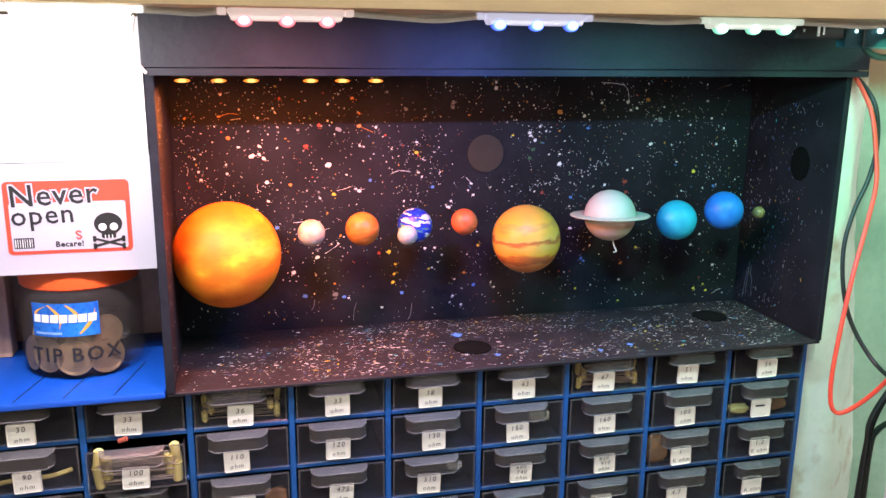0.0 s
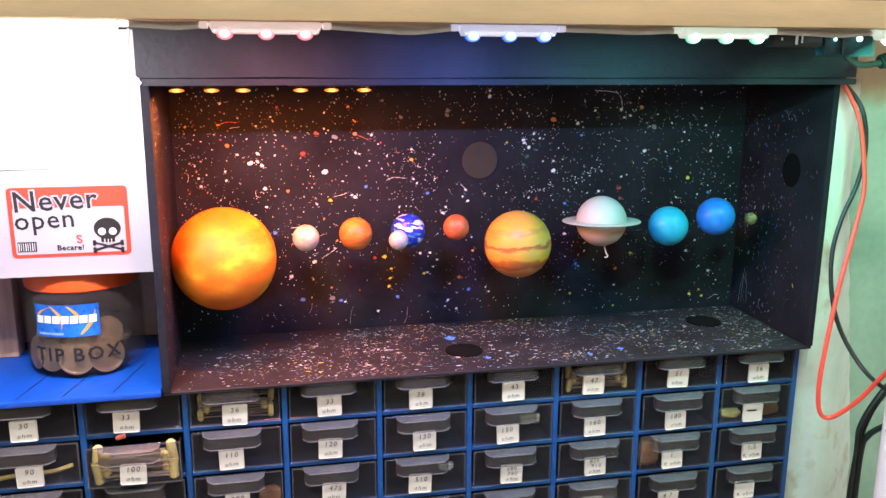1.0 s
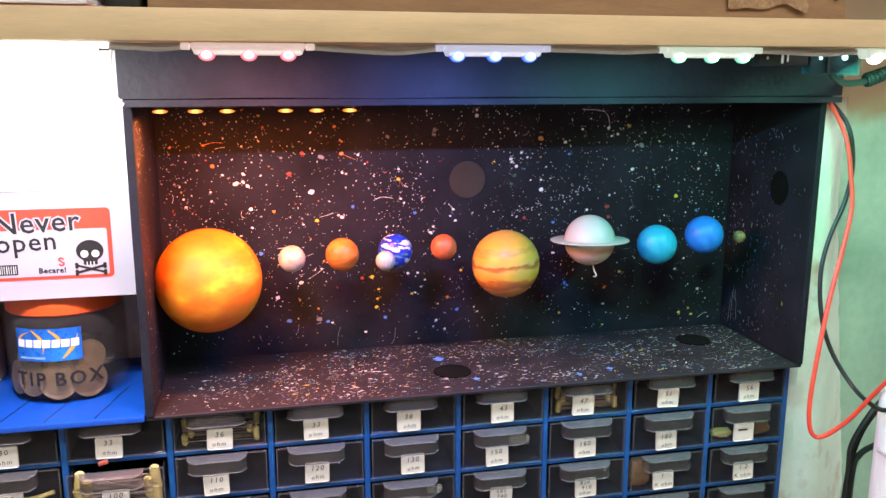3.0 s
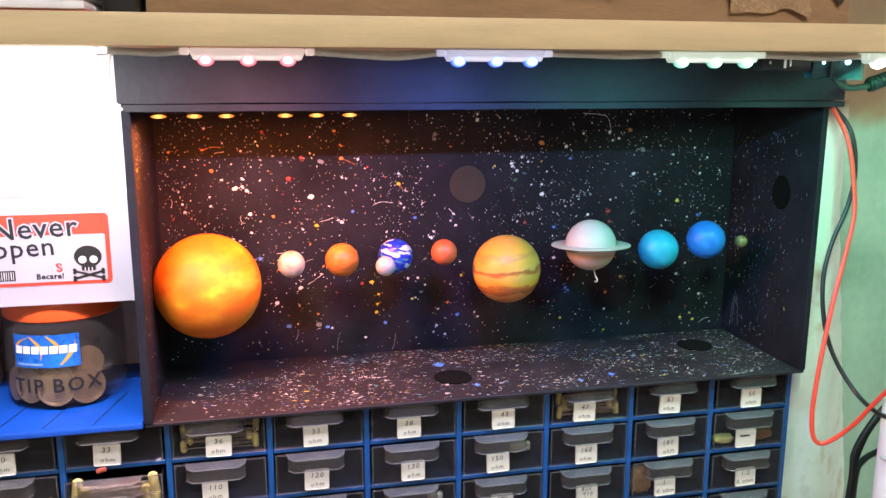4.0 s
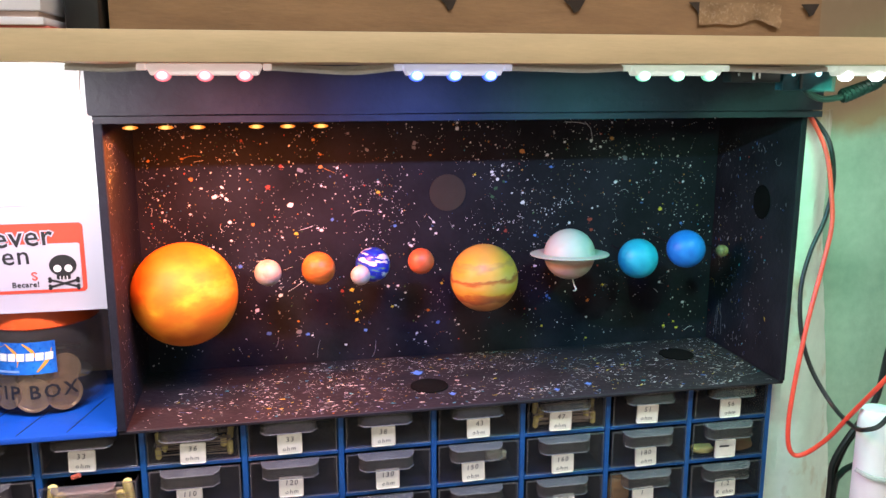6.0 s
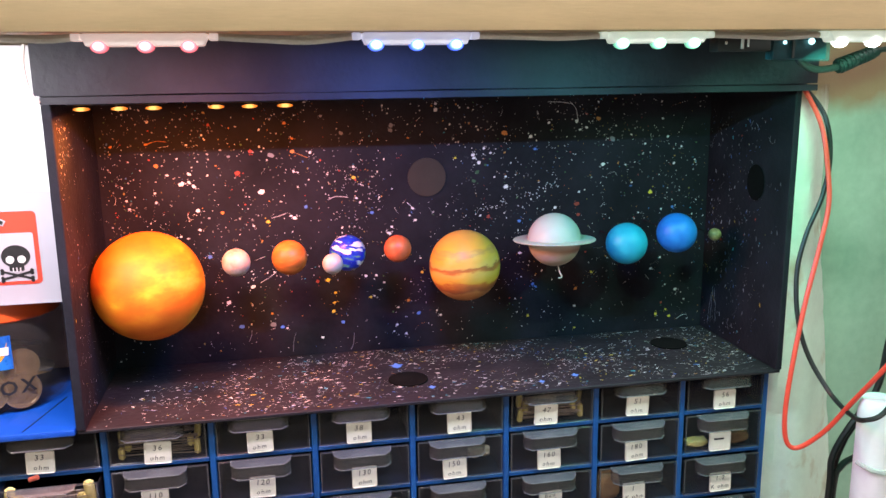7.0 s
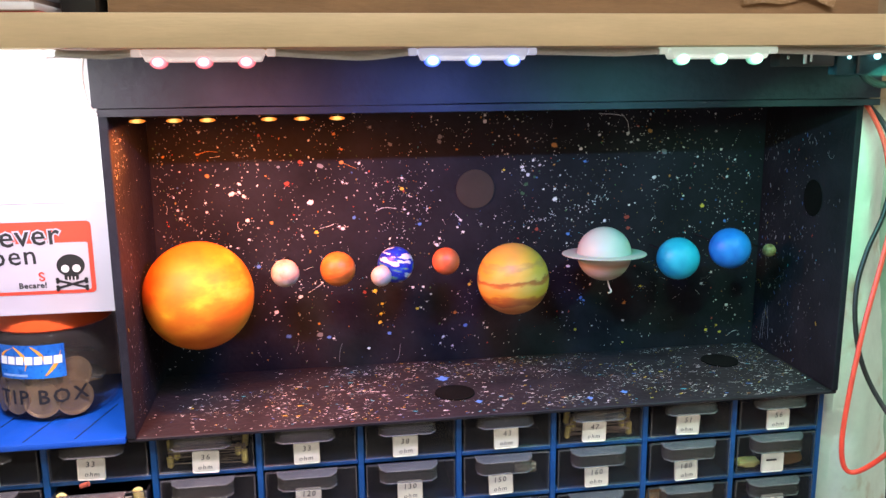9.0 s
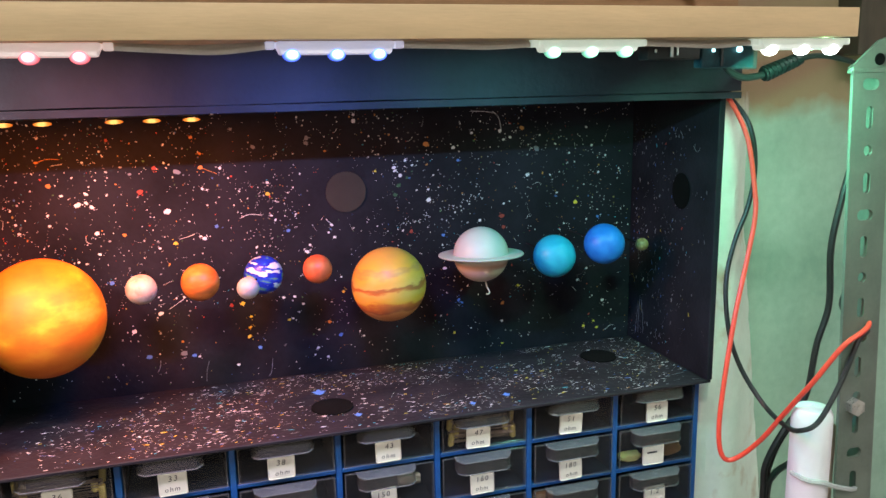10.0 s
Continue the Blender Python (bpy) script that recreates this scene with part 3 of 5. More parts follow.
for a, b, sag in ((-0.0275, 0.008, 0.0010), (0.072, 0.137, 0.0022), (0.200, 0.265, 0.0010), (0.329, 0.392, 0.0014)):
    w = tube([(a, 0.438, 0.3520), ((a * 2 + b) / 3, 0.437, 0.3522 - sag * 0.7), ((a + b * 2) / 3, 0.438, 0.3520 - sag), (b, 0.438, 0.3520)], 0.0015, 8)
    tube([(a, 0.440, 0.3528), ((a + b) / 2, 0.4400, 0.3528 - sag * 0.5), (b, 0.440, 0.3528)], 0.0013, 8, bm=w)
    solo("module_wire", w, M_WIRE, ((a + b) / 2, 0.438, 0.353), "off-white twin wire between the light modules", "wire", "wires between modules")

# ---- the drawer cabinet ----
PITCH, COLS, X0 = 0.0702, 9, -0.1678
ROWH, ROWS_N, ZTOP = 0.0355, 6, 0.1085
cabinet = thing("drawer_cabinet", (0.15, 0.64, ZTOP - ROWS_N * ROWH), "bright blue plastic frame of a small-parts drawer cabinet", "drawer cabinet")
ZB = ZTOP - ROWS_N * ROWH
for i in range(COLS + 1):
    x = X0 + i * PITCH
    part("divider", slab(x - 0.0022, x + 0.0022, 0.5745, 0.70, ZB, ZTOP - 0.005, 0.0006, 1), M_BLUE, cabinet)
for j in range(1, ROWS_N + 1):
    z = ZTOP - j * ROWH
    for i in range(COLS):
        x = X0 + i * PITCH
        part("rail", slab(x + 0.0022, x + PITCH - 0.0022, 0.5752, 0.70, z - 0.0016, z + 0.0018, 0.0006, 1), M_BLUE, cabinet)
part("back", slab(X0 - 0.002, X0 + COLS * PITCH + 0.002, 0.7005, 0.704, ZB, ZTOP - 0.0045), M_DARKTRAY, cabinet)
part("top_board", slab(X0 - 0.002, X0 + COLS * PITCH + 0.002, 0.5760, 0.704, ZTOP - 0.0048, ZTOP - 0.0036), M_BLUE, cabinet)
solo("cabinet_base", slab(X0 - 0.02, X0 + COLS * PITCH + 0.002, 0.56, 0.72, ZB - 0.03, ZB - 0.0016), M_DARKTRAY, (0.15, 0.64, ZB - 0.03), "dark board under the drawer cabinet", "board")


def handle_mesh():
    """Moulded pull: a sloping trapezoid ledge with a lip."""
    bm = bmesh.new()
    def ring(y, w, z0, z1):
        return [bm.verts.new(c) for c in ((-w, y, z0), (w, y, z0), (w, y, z1), (-w, y, z1))]
    back, front = ring(0.0, 0.0205, -0.0085, 0.0012), ring(-0.0092, 0.0160, -0.0098, -0.0008)
    mid = ring(-0.0050, 0.0202, -0.0093, 0.0002)
    for a, b in ((back, mid), (mid, front)):
        for k in range(4):
            if k != 0:
                bm.faces.new((a[k], a[(k + 1) % 4], b[(k + 1) % 4], b[k]))
    bm.faces.new(front)
    bmesh.ops.recalc_face_normals(bm, faces=bm.faces)
    bmesh.ops.solidify(bm, geom=bm.faces[:], thickness=0.0008)
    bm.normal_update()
    # upward faces get the paler tone, as if lit from above
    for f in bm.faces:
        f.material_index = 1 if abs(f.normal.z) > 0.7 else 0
    # thin tubes in the palest tone stand for light along the edges
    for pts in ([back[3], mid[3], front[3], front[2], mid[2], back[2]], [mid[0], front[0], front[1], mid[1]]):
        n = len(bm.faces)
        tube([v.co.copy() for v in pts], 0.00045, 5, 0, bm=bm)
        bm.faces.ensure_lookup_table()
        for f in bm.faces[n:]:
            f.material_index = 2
    return bm


def drawer_front():
    w, h = PITCH / 2 - 0.0034, 0.0152
    bm = slab(-w, w, -0.0009, 0.0009, -h, h, 0.0005, 1)
    return bm


def drawer_rim():
    w, h = PITCH / 2 - 0.0034, 0.0152
    bm = slab(-w, w, -0.0016, -0.0010, -h, -h + 0.0008)
    slab(-w, w, -0.0016, -0.0010, h - 0.0008, h, bm=bm)
    for s in (-1, 1):
        slab(s * (w - 0.0004) - 0.0004, s * (w - 0.0004) + 0.0004, -0.0016, -0.0010, -h + 0.0009, h - 0.0009, bm=bm)
    return bm


def drawer_tray():
    w, h = PITCH / 2 - 0.0040, 0.0150
    bm = slab(-w, w, 0.0012, 0.118, -h, -h + 0.0012)
    slab(-w, -w + 0.0012, 0.0012, 0.118, -h + 0.0013, h - 0.004, bm=bm)
    slab(w - 0.0012, w, 0.0012, 0.118, -h + 0.0013, h - 0.004, bm=bm)
    slab(-w + 0.0013, w - 0.0013, 0.116, 0.118, -h + 0.0013, h - 0.004, bm=bm)
    return bm


ME_FRONT = mesh_of("front", drawer_front(), M_FRONT)
ME_RIM = mesh_of("rim", drawer_rim(), M_FRONTRIM)
ME_TRAY = mesh_of("tray", drawer_tray(), M_TRAY)
ME_HANDLE = mesh_of("handle", handle_mesh(), [M_HANDLE, M_HANDLETOP, M_LITEDGE], smooth=False)
ME_LABEL = mesh_of("label", slab(-0.0089, 0.0089, -0.0004, 0, -0.0078, 0.0078, 0.0009, 1), M_LABEL)


def sub(name, me, parent, at, rot=0.0, label=""):
    ob = new(name, me)
    ob.parent = parent
    ob.matrix_local = pose(*at, 0, rot, 0)
    ORIGIN[ob.name] = Vector(at)
    if label:
        ob["label"] = label
    return ob


TEXTS = ["30/ohm 33/ohm 36/ohm 33/ohm 38/ohm 43/ohm 47/ohm 51/ohm 56/ohm".split(),
         "90/ohm 100/ohm 110/ohm 120/ohm 130/ohm 150/ohm 160/ohm 180/ohm #".split(),
         "# # 390/ohm 475/ohm 510/ohm 680/740/ohm 820/910/ohm 1/K_ohm 1.2/K_ohm".split(),
         "# # # # # # # 4.7/K_ohm #/K_ohm".split(), "# # # # # # # # #".split(), "# # # # # # # # #".split()]
rng = random.Random(7)


def drawer(i, j):
    x, z = X0 + (i + 0.5) * PITCH, ZTOP - (j + 0.5) * ROWH + 0.0005
    out = 0.0125 if (i, j) == (1, 1) else rng.uniform(0, 0.0012)
    text = TEXTS[j][i]
    said = text.replace("/", " ").replace("_", " ").replace("#", "").strip()
    label = "smoky clear plastic drawer in blue cabinet" + (", marked " + said if said else ", with a faded label")
    if (i, j) == (1, 1):
        label = "clear plastic drawer labelled 100 ohm, pulled slightly out"
    t = thing("parts_drawer", (x, 0.5745 - out, z), label, "drawer", "drawers of the cabinet")
    sub("front", ME_FRONT, t, (0, 0, 0))
    sub("rim", ME_RIM, t, (0, 0, 0))
    sub("tray", ME_TRAY, t, (0, 0, 0))
    sub("handle", ME_HANDLE, t, (-0.0025 + rng.uniform(-0.0006, 0.0006), -0.0010, 0.0145), label="clear plastic pull with light on top and edges painted in")
    lx, lz, tilt = -0.0028 + rng.uniform(-0.0025, 0.0025), -0.0066 + rng.uniform(-0.0012, 0.0008), rng.uniform(-2.5, 2.5)
    if j == 0:
        lz -= 0.0005
    lb = sub("label", ME_LABEL, t, (lx, -0.0014, lz), tilt, "small white handwritten paper label")
    lines = text.split("/")
    n = len(lines)
    for k, word in enumerate(lines):
        zz = (0.0034 - 0.0072 * k) if n == 2 else (0.0046 - 0.0045 * k) if n == 3 else 0.001
        if word == "#":
            bm = slab(-0.0045, 0.0040, -0.0001, 0.0, zz - 0.0006, zz + 0.0008)
            me = mesh_of("ink_bar", bm, M_INKGREY)
        else:
            small = word.endswith("ohm")
            bm = writing(word.replace("_", " "), 0.0047 if (small or n == 3) else 0.0055, 0.12, 1.25)
            me = mesh_of("writing", bm, M_INK, smooth=False)
        sub("writing", me, lb, (rng.uniform(-0.0008, 0.0008), -0.0006, zz), rng.uniform(-3, 3), "black handwriting")
    return t


DRAWERS = {(i, j): drawer(i, j) for j in range(ROWS_N) for i in range(COLS)}


# what lies in the drawers
def resistor_strip(i, j, n, wide, seed, tape=True, big=0.85):
    r = random.Random(seed)
    o = DRAWERS[(i, j)].location
    t = thing("resistor_bundle", (o.x, o.y + 0.02, o.z - 0.0136), "bundle of resistors on yellow paper tape in a drawer", "resistors", "bundles in drawers")
    bm = bmesh.new()
    for k in range(n):
        z = o.z - 0.0125 + r.uniform(0.0004, 0.017)
        y = o.y + r.uniform(0.0022, 0.012)
        rod((o.x - wide, y, z + r.uniform(-0.002, 0.002)), (o.x + wide, y, z + r.uniform(-0.002, 0.002)), 0.0003, 5, bm=bm)
        c = o.x + r.uniform(-0.004, 0.004)
        rod((c - 0.003, y, z), (c + 0.003, y, z), 0.0010, 6, bm=bm)
    part("leads", bm, M_COMP, t, "thin metal leads with small bodies")
    if tape:
        for s in (-1, 1):
            for k in range(3):
                c = o.x + s * (wide - 0.0050 * (k % 2) - r.uniform(0.0, 0.0015))
                h, z = r.uniform(0.0050, 0.0070) * big, o.z - 0.0128 + 0.0055 * k
                bm = rod((0, 0, -h), (0, 0, h), 0.0026 * big, 12)
                bmesh.ops.bevel(bm, geom=[e for e in bm.edges if abs(e.verts[0].co.z - e.verts[1].co.z) < 1e-6], offset=0.0012, segments=2, affect="EDGES")
                moved(bm, Matrix.Translation((c, o.y + 0.0048 + 0.0012 * k, z + h * 0.75)) @ pose(0, 0, 0, 0, r.uniform(-9, 9), 0))
                part("paper_tape", bm, M_YELLOW, t, "rolled pale yellow paper tape end")


resistor_strip(2, 0, 30, 0.026, 3)
resistor_strip(1, 1, 64, 0.026, 5, big=1.3)
resistor_strip(6, 0, 34, 0.024, 9)


def loose_bit(i, j, x, z, size, material, label, category, seed):
    o = DRAWERS[(i, j)].location
    c = (o.x + x, o.y + 0.008, o.z - 0.0138 + size[2])
    crumpled("loose_part", (c[0], c[1], c[2] + z), size, label, category, seed, material)


loose_bit(5, 1, 0.016, 0.010, (0.008, 0.004, 0.004), M_BEIGE, "beige scrap of paper tape in a drawer", "scrap", 1)
loose_bit(8, 1, 0.012, 0, (0.014, 0.005, 0.005), M_BROWNBIT, "heap of small brown components in a drawer", "components", 2)
loose_bit(8, 1, -0.018, 0, (0.009, 0.005, 0.003), M_YELLOW, "heap of small yellow components in a drawer", "components", 3)
loose_bit(7, 2, -0.022, 0, (0.009, 0.005, 0.011), M_BROWNBIT, "heap of small brown components in a drawer", "components", 4)
loose_bit(4, 2, 0.018, 0.012, (0.006, 0.003, 0.003), M_LABEL, "white scrap of paper in a drawer", "scrap", 5)
loose_bit(2, 2, 0.022, 0, (0.008, 0.004, 0.006), M_BROWNBIT, "heap of small brown components in a drawer", "components", 6)
o = DRAWERS[(0, 1)].location
solo("yellow_strip", tube([(o.x - 0.025, o.y + 0.004, o.z - 0.010), (o.x - 0.008, o.y + 0.004, o.z - 0.008), (o.x + 0.012, o.y + 0.004, o.z - 0.0075), (o.x + 0.026, o.y + 0.004, o.z - 0.004)], 0.0016, 6), M_YELLOW, (o.x, o.y + 0.004, o.z - 0.012), "yellow paper tape strip in a drawer", "tape")

# ---- the black display box ----
BX0, BX1, BY0, BY1, BZ0, BZ1 = -0.0345, 0.4628, 0.562, 0.681, 0.1078, 0.3225
box = thing("display_box", (0.215, 0.62, 0.1040), "black-painted display box splashed with paint like a starry sky", "display box")
back = part("back_panel", slab(BX0 - 0.005, BX1 + 0.005, BY1, BY1 + 0.005, 0.105, 0.345), M_BLACK, box)
floor_panel = part("floor_panel", slab(BX0 - 0.0055, BX1 + 0.0045, BY0, BY1 - 0.0002, 0.1052, BZ0, 0.0006, 1), M_FLOORP, box)
left = part("side_panel", slab(BX0 - 0.0058, BX0, BY0 - 0.001, BY1 - 0.0002, BZ0 + 0.0002, BZ1 - 0.0002, 0.0005, 1), M_BLACK, box)
right = part("side_panel", slab(BX1, BX1 + 0.0048, BY0 - 0.001, BY1 - 0.0002, BZ0 + 0.0002, BZ1 - 0.0002, 0.0005, 1), M_BLACK, box)
part("top_panel", slab(BX0 - 0.005, BX1 + 0.005, 0.5565, BY1 - 0.0002, BZ1, BZ1 + 0.004), M_BLACK, box)


def wavy_board(x0, x1, y0, y1, z0, z1, amp, seed):
    bm = bmesh.new()
    rows = []
    for i in range(49):
        x = x0 + (x1 - x0) * i / 48
        d = amp * noise.noise((x * 12, seed, 0))
        rows.append([bm.verts.new(c) for c in ((x, y0, z0 + d), (x, y1, z0 + d), (x, y1, z1 + 0.6 * d), (x, y0, z1 + 0.6 * d))])
    for a, b in zip(rows, rows[1:]):
        for k in range(4):
            bm.faces.new((a[k], a[(k + 1) % 4], b[(k + 1) % 4], b[k]))
    bm.faces.new(rows[0])
    bm.faces.new(rows[-1])
    return bm


part("fascia", wavy_board(-0.0405, 0.4705, 0.5490, 0.5558, 0.3232, 0.3640, 0.0007, 1), M_FASCIA, box, "black-painted fascia board")
part("fascia_lip", wavy_board(-0.0375, 0.4705, 0.5484, 0.5560, 0.3183, 0.3226, 0.0003, 7), M_FASCIA, box, "black-painted lip strip")


# splashes of paint
def blot(verts, faces, place, u, v, ru, rv, ang, r, k=7):
    base = len(verts)
    for q in range(k):
        a = 2 * math.pi * q / k
        f = r.uniform(0.75, 1.2)
        pu, pv = ru * f * math.cos(a), rv * f * math.sin(a)
        verts.append(place(u + pu * math.cos(ang) - pv * math.sin(ang), v + pu * math.sin(ang) + pv * math.cos(ang)))
    faces.append(list(range(base, base + k)))


def thread(verts, faces, place, pts, w, r):
    """A thin dribble of paint along a line, thinning and swelling."""
    base, n = len(verts), len(pts)
    for q, (u, v) in enumerate(pts):
        a, b = pts[max(0, q - 1)], pts[min(n - 1, q + 1)]
        d = math.hypot(b[0] - a[0], b[1] - a[1]) or 1.0
        h = w * r.uniform(0.45, 1.3) * (0.35 if q in (0, n - 1) else 1)
        nu, nv = -(b[1] - a[1]) / d * h, (b[0] - a[0]) / d * h
        verts.append(place(u + nu, v + nv))
        verts.append(place(u - nu, v - nv))
    faces.extend((base + 2 * q, base + 2 * q + 1, base + 2 * q + 3, base + 2 * q + 2) for q in range(n - 1))


def splatter_part(name, verts, faces, material, parent, label):
    o = ORIGIN[parent.name]
    me = bpy.data.meshes.new(name)
    me.from_pydata([tuple(Vector(p) - o) for p in verts], [], faces)
    me.materials.append(material)
    ob = new(name, me)
    ob.parent = parent
    ob["kind"] = "stuff"
    ob["label"] = label


def fleck_mesh(material, parent, n, u0, u1, v0, v1, place, seed, size=0.00017, cap=0.00075, power=1.5, threads=40, flings=30, heading=None, wide=1.0, keep=None):
    r = random.Random(seed)
    verts, faces = [], []
    done = 0
    while done < n:
        u, v = r.uniform(u0, u1), r.uniform(v0, v1)
        if 0.5 + 0.9 * noise.noise((u * 22, v * 22, seed)) + 0.6 * noise.noise((u * 60, v * 60, seed)) < r.random() * power or (keep and r.random() > keep(u, v)):
            continue
        done += 1
        rad = min(cap, size * math.exp(abs(r.gauss(0, 0.68))))
        blot(verts, faces, place, u, v, rad * wide * (1.0 + abs(r.gauss(0, 0.4))), rad, r.uniform(0, math.pi) if heading is None else heading + r.gauss(0, 0.35), r)
    for q in range(threads + flings):
        u, v = r.uniform(u0, u1), r.uniform(v0, v1)
        if keep and r.random() > keep(u, v):
            continue
        a = r.uniform(0, 2 * math.pi) if heading is None else heading + r.choice((0, math.pi)) + r.gauss(0, 0.45)
        bend, step, pts = r.gauss(0, 0.08), r.uniform(0.0007, 0.0015), []
        for _ in range(r.randint(4, 9)):
            if not (u0 < u < u1 and v0 < v < v1):
                break
            pts.append((u, v))
            a, bend = a + bend, bend + r.gauss(0, 0.10)
            u, v = u + step * math.cos(a), v + step * math.sin(a)
        if len(pts) < 3:
            continue
        if q < threads:
            thread(verts, faces, place, pts, r.uniform(0.00009, 0.00019), r)
            blot(verts, faces, place, *pts[0], 0.00045, 0.00035, a, r)
        else:
            for pu, pv in pts:
                rad = r.uniform(0.00012, 0.00042)
                blot(verts, faces, place, pu + (pu - pts[0][0]) * 0.9, min(v1, max(v0, pv + (pv - pts[0][1]) * 0.9)), rad, rad, 0, r, 6)
    splatter_part("paint_splatter", verts, faces, material, parent, "small dried paint splashes and dribbles")


fleck_mesh(M_FLECK, back, 3100, BX0 + 0.002, BX1 - 0.002, 0.112, 0.32, lambda u, v: (u, BY1 - 0.0004, v), 11, threads=34, flings=60,
           keep=lambda u, v: 0.35 + 0.65 * min(1, max(0, (v - 0.14) / 0.06)))
fleck_mesh(M_FLECKFLOOR, floor_panel, 3100, BX0 + 0.002, BX1 - 0.002, BY0 + 0.002, BY1 - 0.004, lambda u, v: (u, v, BZ0 + 0.0004), 12, size=0.000135, cap=0.00065, power=1.6,
           threads=110, flings=60, heading=0.0, wide=2.4, keep=lambda u, v: min(1, max(0.12, (u - BX0) / 0.10 + (0.63 - v) / 0.05)))
fleck_mesh(M_FLECKSIDE, right, 420, BY0 + 0.002, BY1 - 0.002, 0.112, 0.30, lambda u, v: (BX1 - 0.0004, u, v), 13, size=0.0002, threads=26, flings=14, heading=math.pi / 2, wide=1.7,
           keep=lambda u, v: 0.3 + 0.7 * min(1, max(0, (u - 0.59) / 0.04)))
fleck_mesh(M_FLECKFLOOR, left, 420, BY0 + 0.002, BY1 - 0.002, 0.112, 0.31, lambda u, v: (BX0 + 0.0004, u, v), 14, size=0.00014, cap=0.0005, threads=6, flings=4, heading=math.pi / 2, wide=1.6, keep=lambda u, v: 0.15 + 0.85 * min(1, max(0, (0.615 - u) / 0.04)))

# the larger drops on the back panel: x, z and size in tenths of a millimetre
DROPS = {}
DROPS["white"] = [(0.0246, 0.2521, 23), (0.0303, 0.2533, 16), (0.0337, 0.25, 19), (0.0306, 0.2597, 16), (0.0144, 0.2592, 12), (0.0841, 0.2439, 25), (0.0355, 0.2312, 19), (-0.0163, 0.2407, 14), (-0.0145, 0.2343, 14), (0.0047, 0.2459, 12), (0.0052, 0.2386, 12), (0.0358, 0.2159, 14), (0.1097, 0.259, 14), (0.1129, 0.258, 9), (0.1061, 0.224, 12), (0.1089, 0.222, 19), (0.1582, 0.236, 14), (0.161, 0.2325, 12), (0.1764, 0.2359, 9), (0.2033, 0.2258, 14), (0.2053, 0.216, 14), (0.1837, 0.2061, 21), (0.1861, 0.2113, 12), (0.2008, 0.22, 12), (0.1565, 0.2611, 12), (0.2234, 0.3045, 19), (0.2234, 0.3092, 14), (0.1229, 0.2735, 14), (0.1284, 0.266, 9), (-0.0187, 0.2506, 9), (0.0769, 0.2171, 12)]
DROPS["white"] += [(0.0735, 0.1681, 23), (0.0542, 0.1562, 23), (0.1639, 0.1716, 16), (0.1723, 0.1716, 14), (0.1786, 0.1653, 12), (0.1752, 0.159, 9), (0.1268, 0.1219, 14), (0.19, 0.1431, 12), (0.1885, 0.1284, 14), (0.186, 0.1229, 9), (0.1961, 0.1202, 14), (0.2255, 0.1342, 12), (0.0987, 0.1318, 12), (0.2224, 0.1385, 9), (0.2941, 0.1837, 16), (0.4213, 0.173, 14), (0.437, 0.1432, 16), (0.4129, 0.1633, 14), (0.3436, 0.1342, 14)]
DROPS["white"] += [(0.2631, 0.2726, 14), (0.2541, 0.2675, 19), (0.2547, 0.265, 14), (0.2588, 0.2611, 19), (0.2687, 0.2686, 12), (0.2817, 0.2404, 21), (0.2815, 0.2488, 12), (0.3027, 0.281, 19), (0.3183, 0.292, 14), (0.3423, 0.2926, 19), (0.351, 0.2871, 16), (0.3453, 0.2857, 12), (0.3664, 0.256, 19), (0.3865, 0.2551, 9), (0.3246, 0.2211, 14), (0.4035, 0.2723, 12), (0.4241, 0.278, 14), (0.437, 0.2691, 12), (0.4307, 0.255, 14), (0.4187, 0.2931, 12), (0.3454, 0.2335, 12), (0.2858, 0.26, 9)]
DROPS["grey"] = [(0.1872, 0.2928, 23), (0.1867, 0.2891, 19), (0.1474, 0.2879, 21), (0.0926, 0.2723, 28), (0.1322, 0.3014, 14), (0.0607, 0.2721, 14), (0.0879, 0.1355, 25), (0.3739, 0.2773, 25)]
DROPS["red"] = [(0.0669, 0.2592, 23), (0.0774, 0.2758, 21), (0.0471, 0.2966, 14), (0.1248, 0.1692, 19), (0.3437, 0.2234, 21), (0.3452, 0.2142, 21), (0.2668, 0.2161, 19)]
DROPS["orange"] = [(0.007, 0.2665, 19), (0.0537, 0.2287, 16), (0.1091, 0.2747, 19), (0.1094, 0.2848, 14), (0.1042, 0.2967, 16), (-0.0244, 0.2818, 14), (0.001, 0.2831, 14), (0.1985, 0.1486, 16), (0.0873, 0.1449, 14), (0.2806, 0.2843, 25), (0.3613, 0.2943, 21), (0.3441, 0.1495, 16)]
DROPS["yellow"] = [(0.1564, 0.2526, 19), (0.088, 0.2199, 19), (0.1329, 0.1698, 21), (0.1385, 0.1591, 14), (0.1375, 0.1507, 14), (0.1364, 0.1433, 16), (0.1672, 0.1535, 14), (0.2105, 0.1721, 14), (0.3016, 0.1284, 14), (0.4099, 0.231, 23), (0.2391, 0.2654, 12), (0.4194, 0.1215, 14), (0.4289, 0.1252, 12), (0.4322, 0.119, 14), (0.3582, 0.1635, 14), (0.3439, 0.1145, 12)]
DROPS["blue"] = [(0.1179, 0.2307, 21), (0.1701, 0.2236, 19), (0.042, 0.1941, 21), (0.0627, 0.1357, 25), (0.095, 0.133, 19), (0.144, 0.1338, 19), (0.2071, 0.1374, 19), (0.3055, 0.1559, 19), (0.3083, 0.1536, 14), (0.3066, 0.2707, 14), (0.4309, 0.2173, 16), (0.2933, 0.2111, 16)]
DROPS["green"] = [(0.2545, 0.2461, 21), (0.2574, 0.2533, 19), (0.2644, 0.259, 14), (0.2683, 0.2638, 9)]
